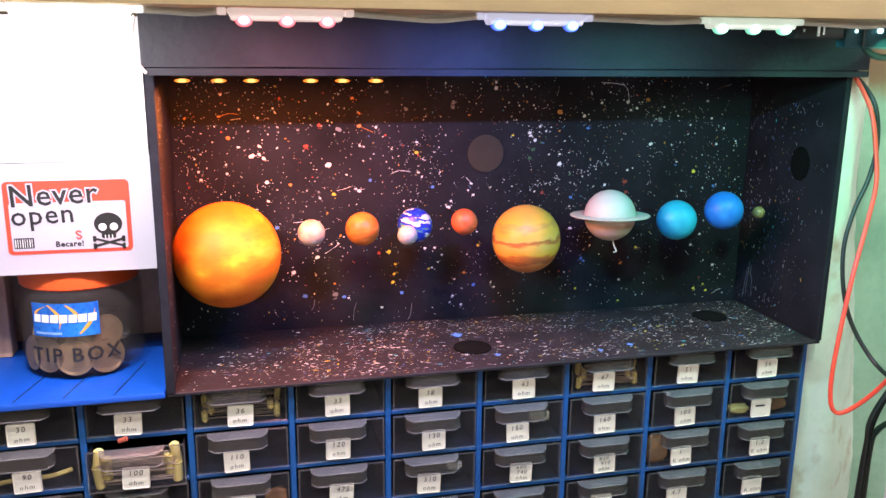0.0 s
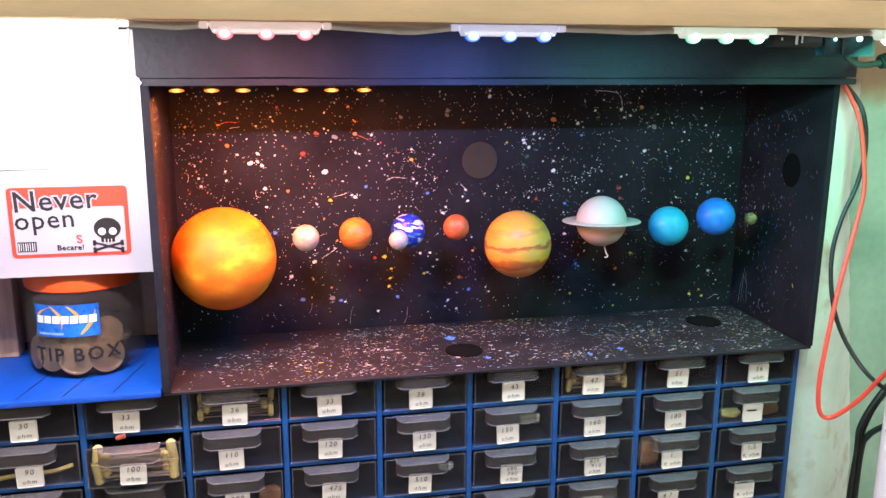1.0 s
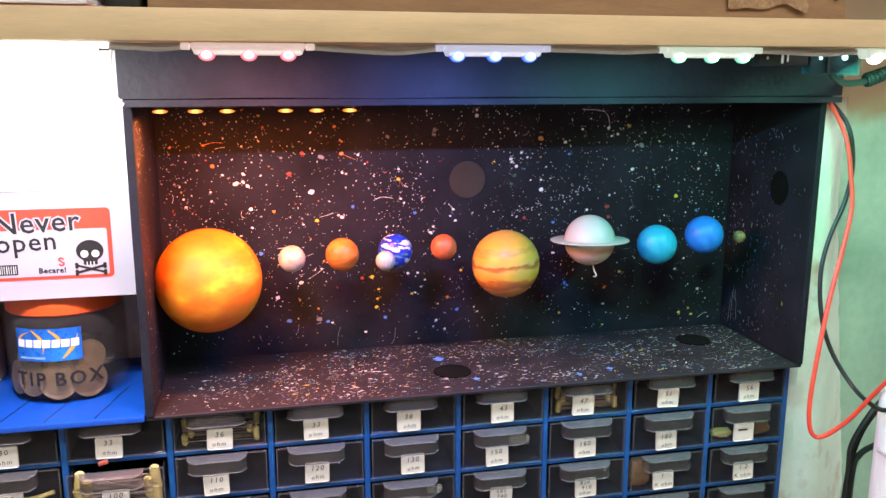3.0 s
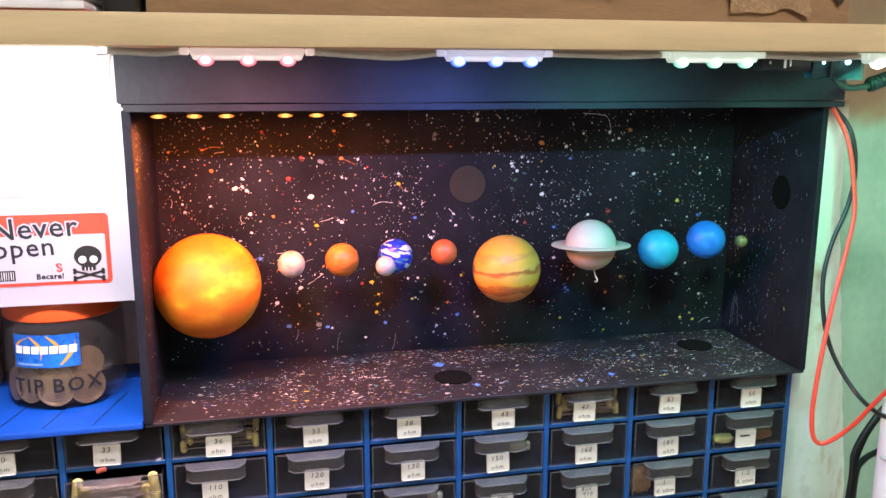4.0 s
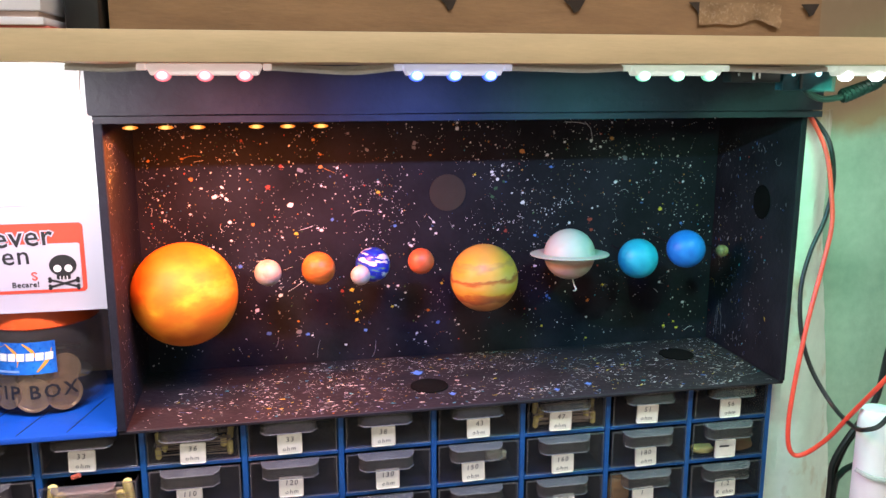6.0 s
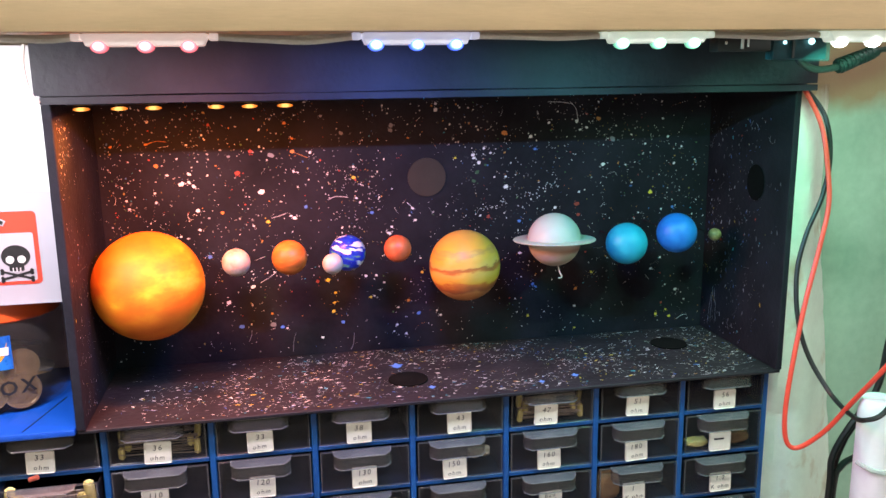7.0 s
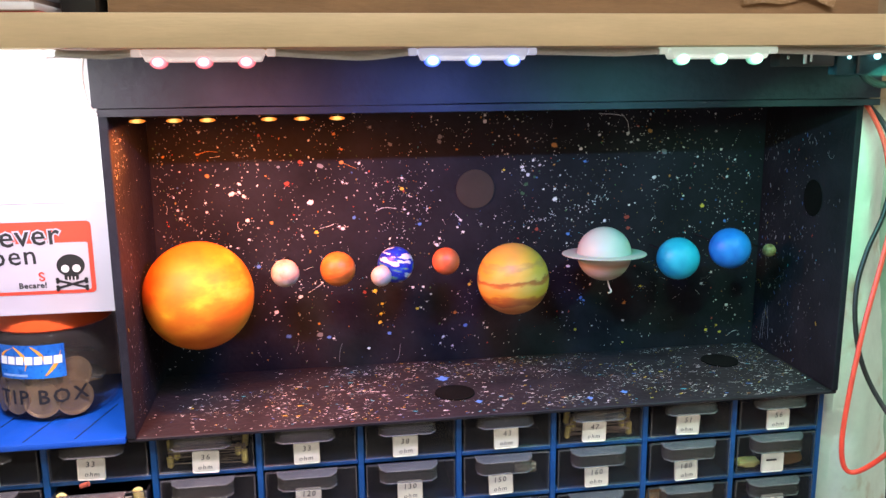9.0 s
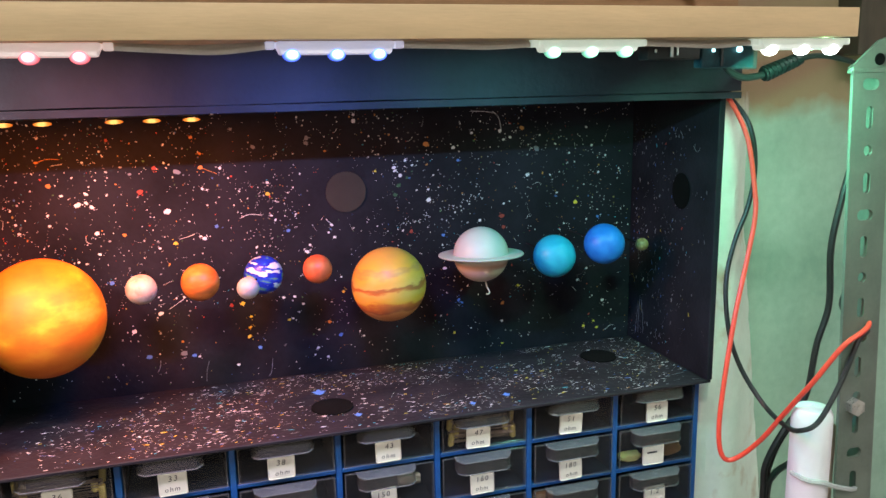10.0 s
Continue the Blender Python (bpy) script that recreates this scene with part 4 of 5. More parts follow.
SPLASH = {"white": M_WHITEINK, "yellow": mat("yellow_splash", Y, 0.5, scale=200, var=0.1), "red": mat("red_splash", (0.34, 0.05, 0.03), 0.5, scale=200, var=0.1),
          "orange": mat("orange_splash", O, 0.5, scale=200, var=0.1), "grey": mat("grey_splash", (0.22, 0.24, 0.28), 0.6, scale=200, var=0.1),
          "blue": mat("blue_splash", (0.10, 0.24, 0.70), 0.5, scale=200, var=0.1), "green": mat("green_splash", (0.04, 0.12, 0.05), 0.5, scale=200, var=0.2)}


def on_back(u, v):
    return (u, BY1 - 0.0007, v)


r5 = random.Random(5)
for colour, spots in DROPS.items():
    verts, faces = [], []
    for x, z, q in spots:
        rad = q * 0.000082
        blot(verts, faces, on_back, x, z, rad * r5.uniform(0.95, 1.3), rad * r5.uniform(0.8, 1.0), r5.uniform(-0.6, 0.6), r5, 12)
        for _ in range(r5.randint(0, 3)):
            a, d = r5.uniform(0, 6.28), rad * r5.uniform(1.4, 3.0)
            blot(verts, faces, on_back, x + d * math.cos(a), z + d * math.sin(a), rad * 0.3, rad * 0.25, 0, r5, 6)
    splatter_part("paint_drop", verts, faces, SPLASH[colour], back, colour + " dried drops of paint")
DRIBBLES = {
    "orange": (((0.001, 0.2831), (0.0084, 0.2852), (0.0161, 0.2846)), ((0.1091, 0.2747), (0.1155, 0.2718), (0.121, 0.2694))),
    "white": (((0.0904, 0.2227), (0.0973, 0.2243), (0.102, 0.226)), ((0.1349, 0.2353), (0.142, 0.2379), (0.1515, 0.2367)), ((0.1989, 0.2308), (0.2023, 0.2273), (0.2048, 0.2248)),
              ((0.3359, 0.3087), (0.3414, 0.3028), (0.3434, 0.2931)), ((0.3167, 0.3089), (0.3297, 0.3083), (0.3376, 0.3068)), ((0.0796, 0.1707), (0.0881, 0.176), (0.0924, 0.1792)),
              ((0.0548, 0.1977), (0.0598, 0.198), (0.0658, 0.1982))),
    "grey": (((0.0705, 0.1322), (0.0699, 0.1273), (0.0678, 0.1225)), ((0.1053, 0.1274), (0.1032, 0.12), (0.1025, 0.1115)),
              ((0.1527, 0.1242), (0.1516, 0.1141), (0.1491, 0.1092))),
}
for colour, lines in DRIBBLES.items():
    verts, faces = [], []
    for line in lines:
        pts = [(p.x, p.z) for p in smooth_line([(u, 0, v) for u, v in line], 6)]
        thread(verts, faces, lambda u, v: (u, BY1 - 0.0006, v), pts, 0.00021, r5)
    splatter_part("paint_dribble", verts, faces, SPLASH[colour], back, colour + " thin dribbles of paint")
verts, faces = [], []
for z in (0.2236, 0.2280, 0.2330, 0.2375, 0.2400):
    for _ in range(9):
        u = 0.2651 + (z - 0.2236) / 0.0170 * 0.058 + r5.gauss(0, 0.005)
        blot(verts, faces, on_back, u, z + r5.gauss(0, 0.0012), 0.0004 * r5.uniform(0.6, 1.6), 0.0004, 0, r5, 6)
splatter_part("paint_drop", verts, faces, M_WHITEINK, back, "white flung row of paint dots")
verts, faces = [], []
for y0, z0, dy, dz in ((0.6600, 0.150, 0.002, -0.034), (0.6570, 0.148, -0.004, -0.030), (0.6630, 0.142, 0.003, -0.028), (0.6120, 0.2950, 0.004, -0.006), (0.6080, 0.2930, -0.003, -0.007)):
    line = [(y0 + dy * k / 7 + r5.gauss(0, 0.0006), z0 + dz * k / 7) for k in range(8)]
    thread(verts, faces, lambda u, v: (BX1 - 0.0007, u, v), line, 0.00028, r5)
splatter_part("paint_dribble", verts, faces, SPLASH["grey"], right, "pale grey-blue paint runs")
bm = bmesh.new()
for cx, cy, s in ((0.181, 0.636, 0.0045), (0.2814, 0.5776, 0.0022), (0.20, 0.585, 0.0025), (0.31, 0.585, 0.0026)):
    bm.faces.new([bm.verts.new((cx + s * (1 + 0.35 * math.sin(5 * a)) * math.cos(a), cy + s * (1 + 0.3 * math.cos(4 * a)) * math.sin(a), BZ0 + 0.0007)) for a in (2 * math.pi * k / 20 for k in range(20))])
part("paint_drop", bm, SPLASH["blue"], floor_panel, "blue dried drops of paint")["kind"] = "stuff"
part("paint_drop", lathe((0, 0, 0), [(0.0001, 0), (0.0022, 0)], 12), SPLASH["yellow"], right, "yellow dried drop of paint", at=(0, 0, 0)).matrix_world = Matrix.Translation((BX1 - 0.0007, 0.6378, 0.2693)) @ pose(0, 0, 0, 0, -90, 0)

# round spots: a grey plug on the back, dark round patches on floor and side
part("round_plug", flat_shape(disc_pts(0.2155, 0.2507, 0.0156, 0.0156, 40), BY1 - 0.0012, 0.001), M_PLUG, back, "grey-brown round plug")
for cx, cy in ((0.1855, 0.6050), (0.412, 0.6380)):
    part("round_hole", lathe((cx, cy, BZ0 + 0.0011), [(0.0001, 0.0), (0.0148, 0.0), (0.0150, -0.0008)], 40), M_MATT, floor_panel, "black round hole patch")
bm = bmesh.new()
bm.faces.new([bm.verts.new((BX1 - 0.0010, 0.604 + 0.0120 * math.cos(a), 0.2468 + 0.0140 * math.sin(a))) for a in (2 * math.pi * k / 40 for k in range(40))])
part("round_hole", bm, M_MATT, right, "black round hole patch")

# amber strip lights inside the top edge
for xs in ((-0.018, 0.004, 0.024), (0.0615, 0.082, 0.104)):
    c = sum(xs) / 3
    t = thing("amber_led_module", (c, 0.564, BZ1), "dark led module with three amber lights in the box", "led module", "amber light modules")
    part("body", slab(xs[0] - 0.008, xs[2] + 0.008, 0.5600, 0.5700, 0.3170, BZ1 - 0.0003, 0.0008), M_FASCIA, t, "dark module body")
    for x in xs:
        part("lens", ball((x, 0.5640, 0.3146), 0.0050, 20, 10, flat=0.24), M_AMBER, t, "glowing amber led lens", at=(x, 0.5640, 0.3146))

# ---- the planet balls ----
def planet(name, x, y, z, r, material, label, detail=(40, 26), tilt=(0, 0, 0)):
    t = thing(name, (x, y, z), label, "planet model", "planet models in the box")
    g = part("ball", ball((x, y, z), r, *detail), material, t, at=(x, y, z))
    g.rotation_euler = [radians(a) for a in tilt]
    part("shaft", rod((x, y + r * 0.9, z), (x, BY1, z), 0.0007, 8), M_BLACK, t, "thin black shaft to the back panel")
    return t


planet("sun_model", 0.003, 0.624, 0.1874, 0.0388, M_SUN, "large glossy yellow-orange sun ball in the display box", (64, 40))
planet("mercury_model", 0.0645, 0.624, 0.2010, 0.0101, M_MERC, "small pale pinkish-white planet ball")
planet("venus_model", 0.1025, 0.622, 0.2030, 0.0127, M_VENUS, "small burnt-orange planet ball")
planet("earth_model", 0.1460, 0.637, 0.2010, 0.0136, M_EARTH, "blue planet ball with white clouds and green land", tilt=(6, 10, 60))
planet("mars_model", 0.1825, 0.624, 0.2050, 0.0102, M_MARS, "small rust-red planet ball")
planet("jupiter_model", 0.2340, 0.625, 0.1890, 0.0271, M_JUP, "yellow planet ball with rusty swirled bands", (56, 36), (0, 4, 150))
saturn = planet("saturn_model", 0.3062, 0.627, 0.2050, 0.0207, M_SAT, "cream planet ball with a flat pale ring", (48, 30))
planet("uranus_model", 0.3660, 0.626, 0.1990, 0.0164, M_URA, "smooth cyan-painted planet ball in the box")
planet("neptune_model", 0.4050, 0.619, 0.2070, 0.0157, M_NEP, "bright azure blue planet ball")
planet("pluto_model", 0.4380, 0.619, 0.2040, 0.0051, M_PLU, "tiny olive-brown planet ball")
moon = thing("moon_model", (0.1322, 0.598, 0.2020), "tiny off-white moon ball in front of the blue planet ball", "planet model", "planet models in the box")
part("ball", ball((0.1322, 0.598, 0.2020), 0.0073, 28, 18), M_MOON, moon)
part("arm", tube([(0.1322, 0.6045, 0.2015), (0.136, 0.613, 0.2012), (0.140, 0.6245, 0.2012)], 0.0006, 6), M_MATT, moon, "thin black wire arm")
ring = part("ring", lathe((0.3062, 0.627, 0.2050), [(0.0205, 0.0005), (0.0318, 0.0005), (0.0322, 0.0), (0.0318, -0.0005), (0.0205, -0.0005)], 72), M_RING, saturn, "flat pale ring")
ring.rotation_euler = (radians(-3), 0, 0)
part("stand_wire", tube([(0.3085, 0.624, 0.1850), (0.3096, 0.623, 0.1800), (0.3106, 0.621, 0.1768), (0.3094, 0.620, 0.1757), (0.3076, 0.619, 0.1760)], 0.0006, 6), M_WIRE, saturn, "bent off-white wire")

# ---- the bay beside the box: jar, card and sheet ----
solo("bay_back_board", slab(-0.32, BX0 - 0.0062, 0.690, 0.695, 0.1047, 0.354), M_BAY, (-0.15, 0.69, 0.1047), "dull brown board behind the jar", "board")
solo("wooden_batten", slab(-0.32, -0.1545, 0.6515, 0.6700, 0.1101, 0.352, 0.0012), mat("raw_batten_wood", (0.56, 0.33, 0.23), 0.8, scale=22, var=0.25, bump=0.25, bscale=100, stretch=(6, 1, 1)), (-0.2, 0.66, 0.1101), "upright raw wooden board standing beside the jar", "board")
mat_sheet = thing("blue_sheet", (-0.11, 0.62, 0.1050), "bright blue plastic sheet with dark seams under the jar", "plastic sheet")
part("sheet", slab(-0.318, BX0 - 0.0064, 0.5600, 0.6895, 0.1052, 0.1098, 0.0010), M_BLUEMAT, mat_sheet)
for x in (-0.128, -0.098, -0.066):
    part("seam", moved(slab(-0.0003, 0.0003, -0.030, 0.030, 0, 0.0003), Matrix.Translation((x, 0.592, 0.1099)) @ pose(0, 0, 0, 0, 0, -14)), M_CABLE, mat_sheet, "dark seam line")

JC_ = Vector((-0.1000, 0.6330, 0.1100))
jar = thing("coin_jar", JC_, "clear plastic tip jar with an orange lid, half full of coins", "jar")
part("body", lathe(JC_, [(0.0005, 0.001), (0.032, 0.0005), (0.0385, 0.0022), (0.0408, 0.007), (0.0414, 0.013), (0.0414, 0.0575), (0.0408, 0.0605), (0.0388, 0.0628), (0.0384, 0.067),
                         (0.0374, 0.067), (0.0377, 0.0622), (0.0396, 0.0598), (0.0402, 0.057), (0.0402, 0.013), (0.0396, 0.0078), (0.037, 0.0042), (0.0005, 0.003)], 64), M_JAR, jar)
lid = lathe(JC_, [(0.0392, 0.0640), (0.0400, 0.0650), (0.0400, 0.0840), (0.0385, 0.0862), (0.0005, 0.0865)], 64)
for k, v in enumerate(lid.verts):
    d = Vector((v.co.x - JC_.x, v.co.y - JC_.y, 0))
    if d.length > 0.0391 and k % 2:
        v.co -= d * 0.012
part("lid", lid, M_LID, jar, "ribbed orange-red lid")


def on_jar(bm, z, turn=0.0, r=0.0416):
    """Bends a flat x-z shape round the jar."""
    for v in bm.verts:
        a = v.co.x / r + radians(turn)
        rr = r - v.co.y
        v.co = Vector((JC_.x + rr * math.sin(a), JC_.y - rr * math.cos(a), z + v.co.z))
    return bm


def grid_patch(w, h, y=0.0, nx=24, nz=4):
    bm = bmesh.new()
    bmesh.ops.create_grid(bm, x_segments=nx, y_segments=nz, size=0.5)
    return moved(bm, Matrix.Translation((0, y, 0)) @ pose(0, 0, 0, 90, 0, 0) @ Matrix.Diagonal((w, h, 1, 1)))


sticker = part("sticker", on_jar(grid_patch(0.0460, 0.0235), 0.1545, -8), M_STICKER, jar, "glossy blue sticker with orange swooshes")


def swoosh(x0, z0, x1, z1, bend, w):
    bm = bmesh.new()
    a, b = [], []
    for k in range(13):
        t = k / 12
        x, z = x0 + (x1 - x0) * t + bend * math.sin(math.pi * t), z0 + (z1 - z0) * t
        ww = w * math.sin(math.pi * min(1, 0.12 + t)) + 0.0002
        a.append(bm.verts.new((x - ww, -0.0003, z)))
        b.append(bm.verts.new((x + ww, -0.0003, z)))
    for k in range(12):
        bm.faces.new((a[k], b[k], b[k + 1], a[k + 1]))
    return bm


for args in ((-0.020, 0.003, -0.009, 0.0105, -0.003, 0.0010), (-0.010, 0.0108, -0.003, -0.006, 0.004, 0.0012), (0.002, 0.0108, 0.010, -0.001, 0.002, 0.0012), (0.010, -0.0100, 0.0205, 0.0070, 0.002, 0.0013)):
    part("swoosh", on_jar(swoosh(*args), 0.1545, -8), M_ORANGE, sticker, "orange swoosh")
for k in range(7):
    bm = bmesh.new()
    x = -0.0210 + k * 0.0061
    f = [bm.verts.new(c) for c in ((x, -0.0006, -0.0016), (x + 0.0052, -0.0006, -0.0016), (x + 0.0057, -0.0006, 0.0040), (x + 0.0005, -0.0006, 0.0040))]
    bm.faces.new(f)
    part("white_block", on_jar(bm, 0.1545, -8), M_WHITEINK, sticker, "white printed block")

bm = moved(grid_patch(0.0190, 0.0016, -0.0004), Matrix.Translation((-0.0110, 0, -0.0092)))
part("fine_print", on_jar(bm, 0.1545, -8), mat("pale_blue_print", (0.25, 0.42, 0.8), 0.4, scale=200, var=0.2), sticker, "pale fine print bar")


def marker_word(text, size):
    bm = writing(text, size, 0.0, 1.25, 0.00028)
    bmesh.ops.subdivide_edges(bm, edges=[e for e in bm.edges if e.calc_length() > 0.004], cuts=2)
    return bm


for word, turn in (("TIP", -27.0), ("BOX", 19.0)):
    part("marker_writing", on_jar(marker_word(word, 0.0140), 0.1290, turn, 0.0418), M_INK, jar, "black marker capitals reading " + word)


def coin(c, n, r=0.0122, material=None, seed=0):
    c, n = Vector(c), Vector(n).normalized()
    bm = rod(c - n * 0.0009, c + n * 0.0009, r, 28)
    rim = lathe((0, 0, 0), [(r * 0.86, 0.0009), (r * 0.88, 0.0011), (r, 0.0011)], 28)
    moved(rim, Matrix.Translation(c) @ n.to_track_quat("Z", "Y").to_matrix().to_4x4())
    me = bpy.data.meshes.new("rim")
    rim.to_mesh(me)
    bm.from_mesh(me)
    rim.free()
    solo("coin", bm, material or M_COIN, c, "worn round coin in the jar", "coin", "coins in the jar")


rc = random.Random(21)
for turn, z, r in ((-2, 0.1262, 0.0128), (30, 0.1250, 0.0125), (33, 0.1410, 0.0120), (8, 0.1400, 0.0118), (-18, 0.1385, 0.0115), (-31, 0.1275, 0.0122), (-56, 0.1262, 0.0120), (-38, 0.1400, 0.0118)):
    a = radians(turn)
    d = Vector((math.sin(a), -math.cos(a), 0))
    coin(JC_ * 1.0 + d * (0.0366 - (0.0028 if z > 0.13 else 0)) + Vector((0, 0, z - JC_.z)), d + Vector((0, 0, 0.10)), r, M_COIN)
for k in range(9):
    a = radians(-40 + rc.uniform(-4, 4))
    coin(JC_ + Vector((math.sin(a) * 0.0195, -math.cos(a) * 0.0195, 0.0062 + k * 0.0023)), (rc.uniform(-0.1, 0.1), rc.uniform(-0.1, 0.1), 1), 0.0122, M_COINGREY if k % 3 else M_COIN)
for k in range(16):
    a, q = rc.uniform(0, 6.28), rc.uniform(0, 0.02)
    coin(JC_ + Vector((math.sin(a) * q, 0.006 + abs(math.cos(a)) * q * 0.7, 0.0062 + k * 0.0021)), (rc.uniform(-0.3, 0.3), rc.uniform(-0.3, 0.3), 1), 0.0120, M_COIN if k % 2 else M_COINGREY)

# the warning card and the white sheet above it
CY = 0.5880
card = thing("warning_card", (-0.1, CY, 0.1905), "white card with a red-framed warning notice, standing above the jar", "card")


def bent_sheet(x0, x1, z0, z1, y, thick, curl, nx=30):
    bm = bmesh.new()
    fr, bk = [], []
    for i in range(nx + 1):
        t = i / nx
        x = x0 + (x1 - x0) * t
        d = curl * (t ** 6) + 0.0003 * math.sin(t * 5)
        fr.append([bm.verts.new((x, y - d, z)) for z in (z0, z1)])
        bk.append([bm.verts.new((x, y - d + thick, z)) for z in (z0, z1)])
    for a, b in zip(fr, fr[1:]):
        bm.faces.new((a[0], b[0], b[1], a[1]))
    for a, b in zip(bk, bk[1:]):
        bm.faces.new((a[0], a[1], b[1], b[0]))
    for q in (0, 1):
        for i in range(nx):
            bm.faces.new((fr[i][q], bk[i][q], bk[i + 1][q], fr[i + 1][q]))
    for i in (0, nx):
        bm.faces.new((fr[i][0], fr[i][1], bk[i][1], bk[i][0]))
    return bm


part("board", slab(-0.235, -0.0485, CY + 0.0005, CY + 0.0020, 0.1905, 0.2680, 0.0004, 1), M_CARD, card)
X_L, X_R, Z_B, Z_T = -0.1395, -0.0630, 0.2045, 0.2525


def round_rect(x0, x1, z0, z1, r, n=6):
    pts = []
    for cx, cz, a0 in ((x1 - r, z1 - r, 0), (x0 + r, z1 - r, 90), (x0 + r, z0 + r, 180), (x1 - r, z0 + r, 270)):
        pts += [(cx + r * math.cos(radians(a0 + 90 * k / n)), cz + r * math.sin(radians(a0 + 90 * k / n))) for k in range(n + 1)]
    return pts


part("red_frame", flat_shape(round_rect(X_L, X_R, Z_B, Z_T, 0.003), CY, 0.0002), M_RED, card, "red printed frame")
part("white_field", flat_shape(round_rect(X_L + 0.0028, X_R - 0.0028, Z_B + 0.0022, 0.2385, 0.0015), CY - 0.0004, 0.0002), M_CARD, card)
halo = moved(writing("Never", 0.0200, 0.0, 1.06, 0.0002), Matrix.Translation((-0.1095, CY - 0.0006, 0.2430)) @ pose(0, 0, 0, 0, -2, 0))
part("lettering_edge", moved(writing("Never", 0.0200, 0.0, 1.06, 0.0011), Matrix.Translation((-0.1095, CY - 0.0006, 0.2430)) @ pose(0, 0, 0, 0, -2, 0)), M_CARD, card, "white outline of the lettering")
part("lettering", moved(halo, Matrix.Translation((0, -0.0003, 0))), M_INK, card, "black lettering reading Never")
part("lettering", moved(writing("open", 0.0180, 0.0, 1.08, 0.00015), Matrix.Translation((-0.1170, CY - 0.0008, 0.2300)) @ pose(0, 0, 0, 0, -2, 0)), M_INK, card, "black lettering reading open")
part("lettering", moved(writing("Becare!", 0.0052, 0.0, 1.1, 0.00015), Matrix.Translation((-0.1020, CY - 0.0007, 0.2105))), M_INK, card, "small black lettering reading Becare!")
part("red_mark", tube([(-0.0960 + a, CY - 0.0007, 0.2162 + b) for a, b in ((0.0016, 0.0018), (0, 0.0028), (-0.0016, 0.0018), (0, 0.0002), (0.0016, -0.0012), (0, -0.0024), (-0.0016, -0.0012))], 0.0005, 5, 4), M_RED, card, "small red squiggle")
# skull and crossed bones, barcode
SX, SZ = -0.0775, 0.2220
bm = flat_shape(disc_pts(SX, SZ + 0.0012, 0.0088, 0.0075), CY - 0.0007, 0.0002)
flat_shape(round_rect(SX - 0.0045, SX + 0.0045, SZ - 0.0085, SZ - 0.001, 0.001), CY - 0.0008, 0.0002, bm=bm)
part("skull_print", bm, M_INK, card, "black skull symbol")
bm = flat_shape(disc_pts(SX - 0.0035, SZ - 0.0008, 0.0025, 0.0025), CY - 0.0011, 0.0002)
flat_shape(disc_pts(SX + 0.0035, SZ - 0.0008, 0.0025, 0.0025), CY - 0.0011, 0.0002, bm=bm)
for k in (-1, 0, 1):
    flat_shape(round_rect(SX + 0.0022 * k - 0.0003, SX + 0.0022 * k + 0.0003, SZ - 0.0088, SZ - 0.0062, 0.0001), CY - 0.0011, 0.0002, bm=bm)
part("skull_gaps", bm, M_PAPER, card, "white eyes and teeth gaps")
bm = bmesh.new()
for s in (-1, 1):
    a = Vector((SX - 0.0090, 0, SZ - 0.0112 - s * 0.0025))
    b = Vector((SX + 0.0090, 0, SZ - 0.0116 + s * 0.0025))
    n = Vector((-(b.z - a.z), 0, b.x - a.x)).normalized() * 0.0008
    flat_shape([(p.x, p.z) for p in (a - n, b - n, b + n, a + n)], CY - 0.0007 - 0.0002 * s, 0.0002, bm=bm)
    for e in (a, b):
        for q in (-0.0009, 0.0009):
            flat_shape(disc_pts(e.x, e.z + q, 0.0012, 0.0012, 12), CY - 0.0010 - 0.0001 * s, 0.0002, bm=bm)
part("bones_print", bm, M_INK, card, "black crossed bones symbol")
bm = bmesh.new()
flat_shape(round_rect(-0.1355, -0.1235, 0.2085, 0.2155, 0.0003), CY - 0.0006, 0.0002, bm=bm)
part("barcode_plate", bm, M_INKGREY, card, "dark barcode block")
bm = bmesh.new()
for k in range(8):
    flat_shape(round_rect(-0.1348 + k * 0.00142, -0.13445 + k * 0.00142 + 0.0002 * (k % 3 == 0), 0.2093, 0.2147, 0.0001), CY - 0.0010, 0.0002, bm=bm)
part("barcode_gaps", bm, M_PAPER, card, "pale barcode stripes")
card.location.x += 0.0058
card.location.z -= 0.0023

solo("white_sheet", bent_sheet(-0.235, -0.0435, 0.2625, 0.3535, 0.5874, 0.0006, -0.0006), M_PAPER, (-0.13, 0.5835, 0.2640), "blank white paper sheet hanging above the warning card", "paper sheet")
solo("string", tube([(-0.0425, 0.548, 0.3530), (-0.0440, 0.548, 0.3420), (-0.0432, 0.548, 0.3320), (-0.0415, 0.548, 0.3250), (-0.0375, 0.5475, 0.3195)], 0.0010, 6), M_WIRE, (-0.045, 0.551, 0.335), "thin off-white cord hanging beside the black fascia", "string")

# ---- the circuit board, plug and cables ----
board = thing("led_controller", (0.405, 0.478, 0.3535), "small green-blue controller board in clear sleeve under the shelf", "circuit board")
part("board", slab(0.389, 0.424, 0.4760, 0.4850, 0.3392, 0.3525, 0.0006), M_CIRCUIT, board)
part("sleeve", slab(0.3875, 0.4255, 0.4745, 0.4757, 0.3380, 0.3533, 0.0003, 1), M_SLEEVE, board, "clear shrink sleeve")
part("chip", slab(0.3995, 0.4010, 0.4730, 0.4743, 0.3400, 0.3520), M_CABLE, board, "black divider")
part("led", ball((0.3945, 0.4735, 0.3490), 0.0011, 12, 8), M_CYANLED, board, "small lit led")
part("led", ball((0.4120, 0.4735, 0.3495), 0.0019, 12, 8), M_CYANLED, board, "small lit led")
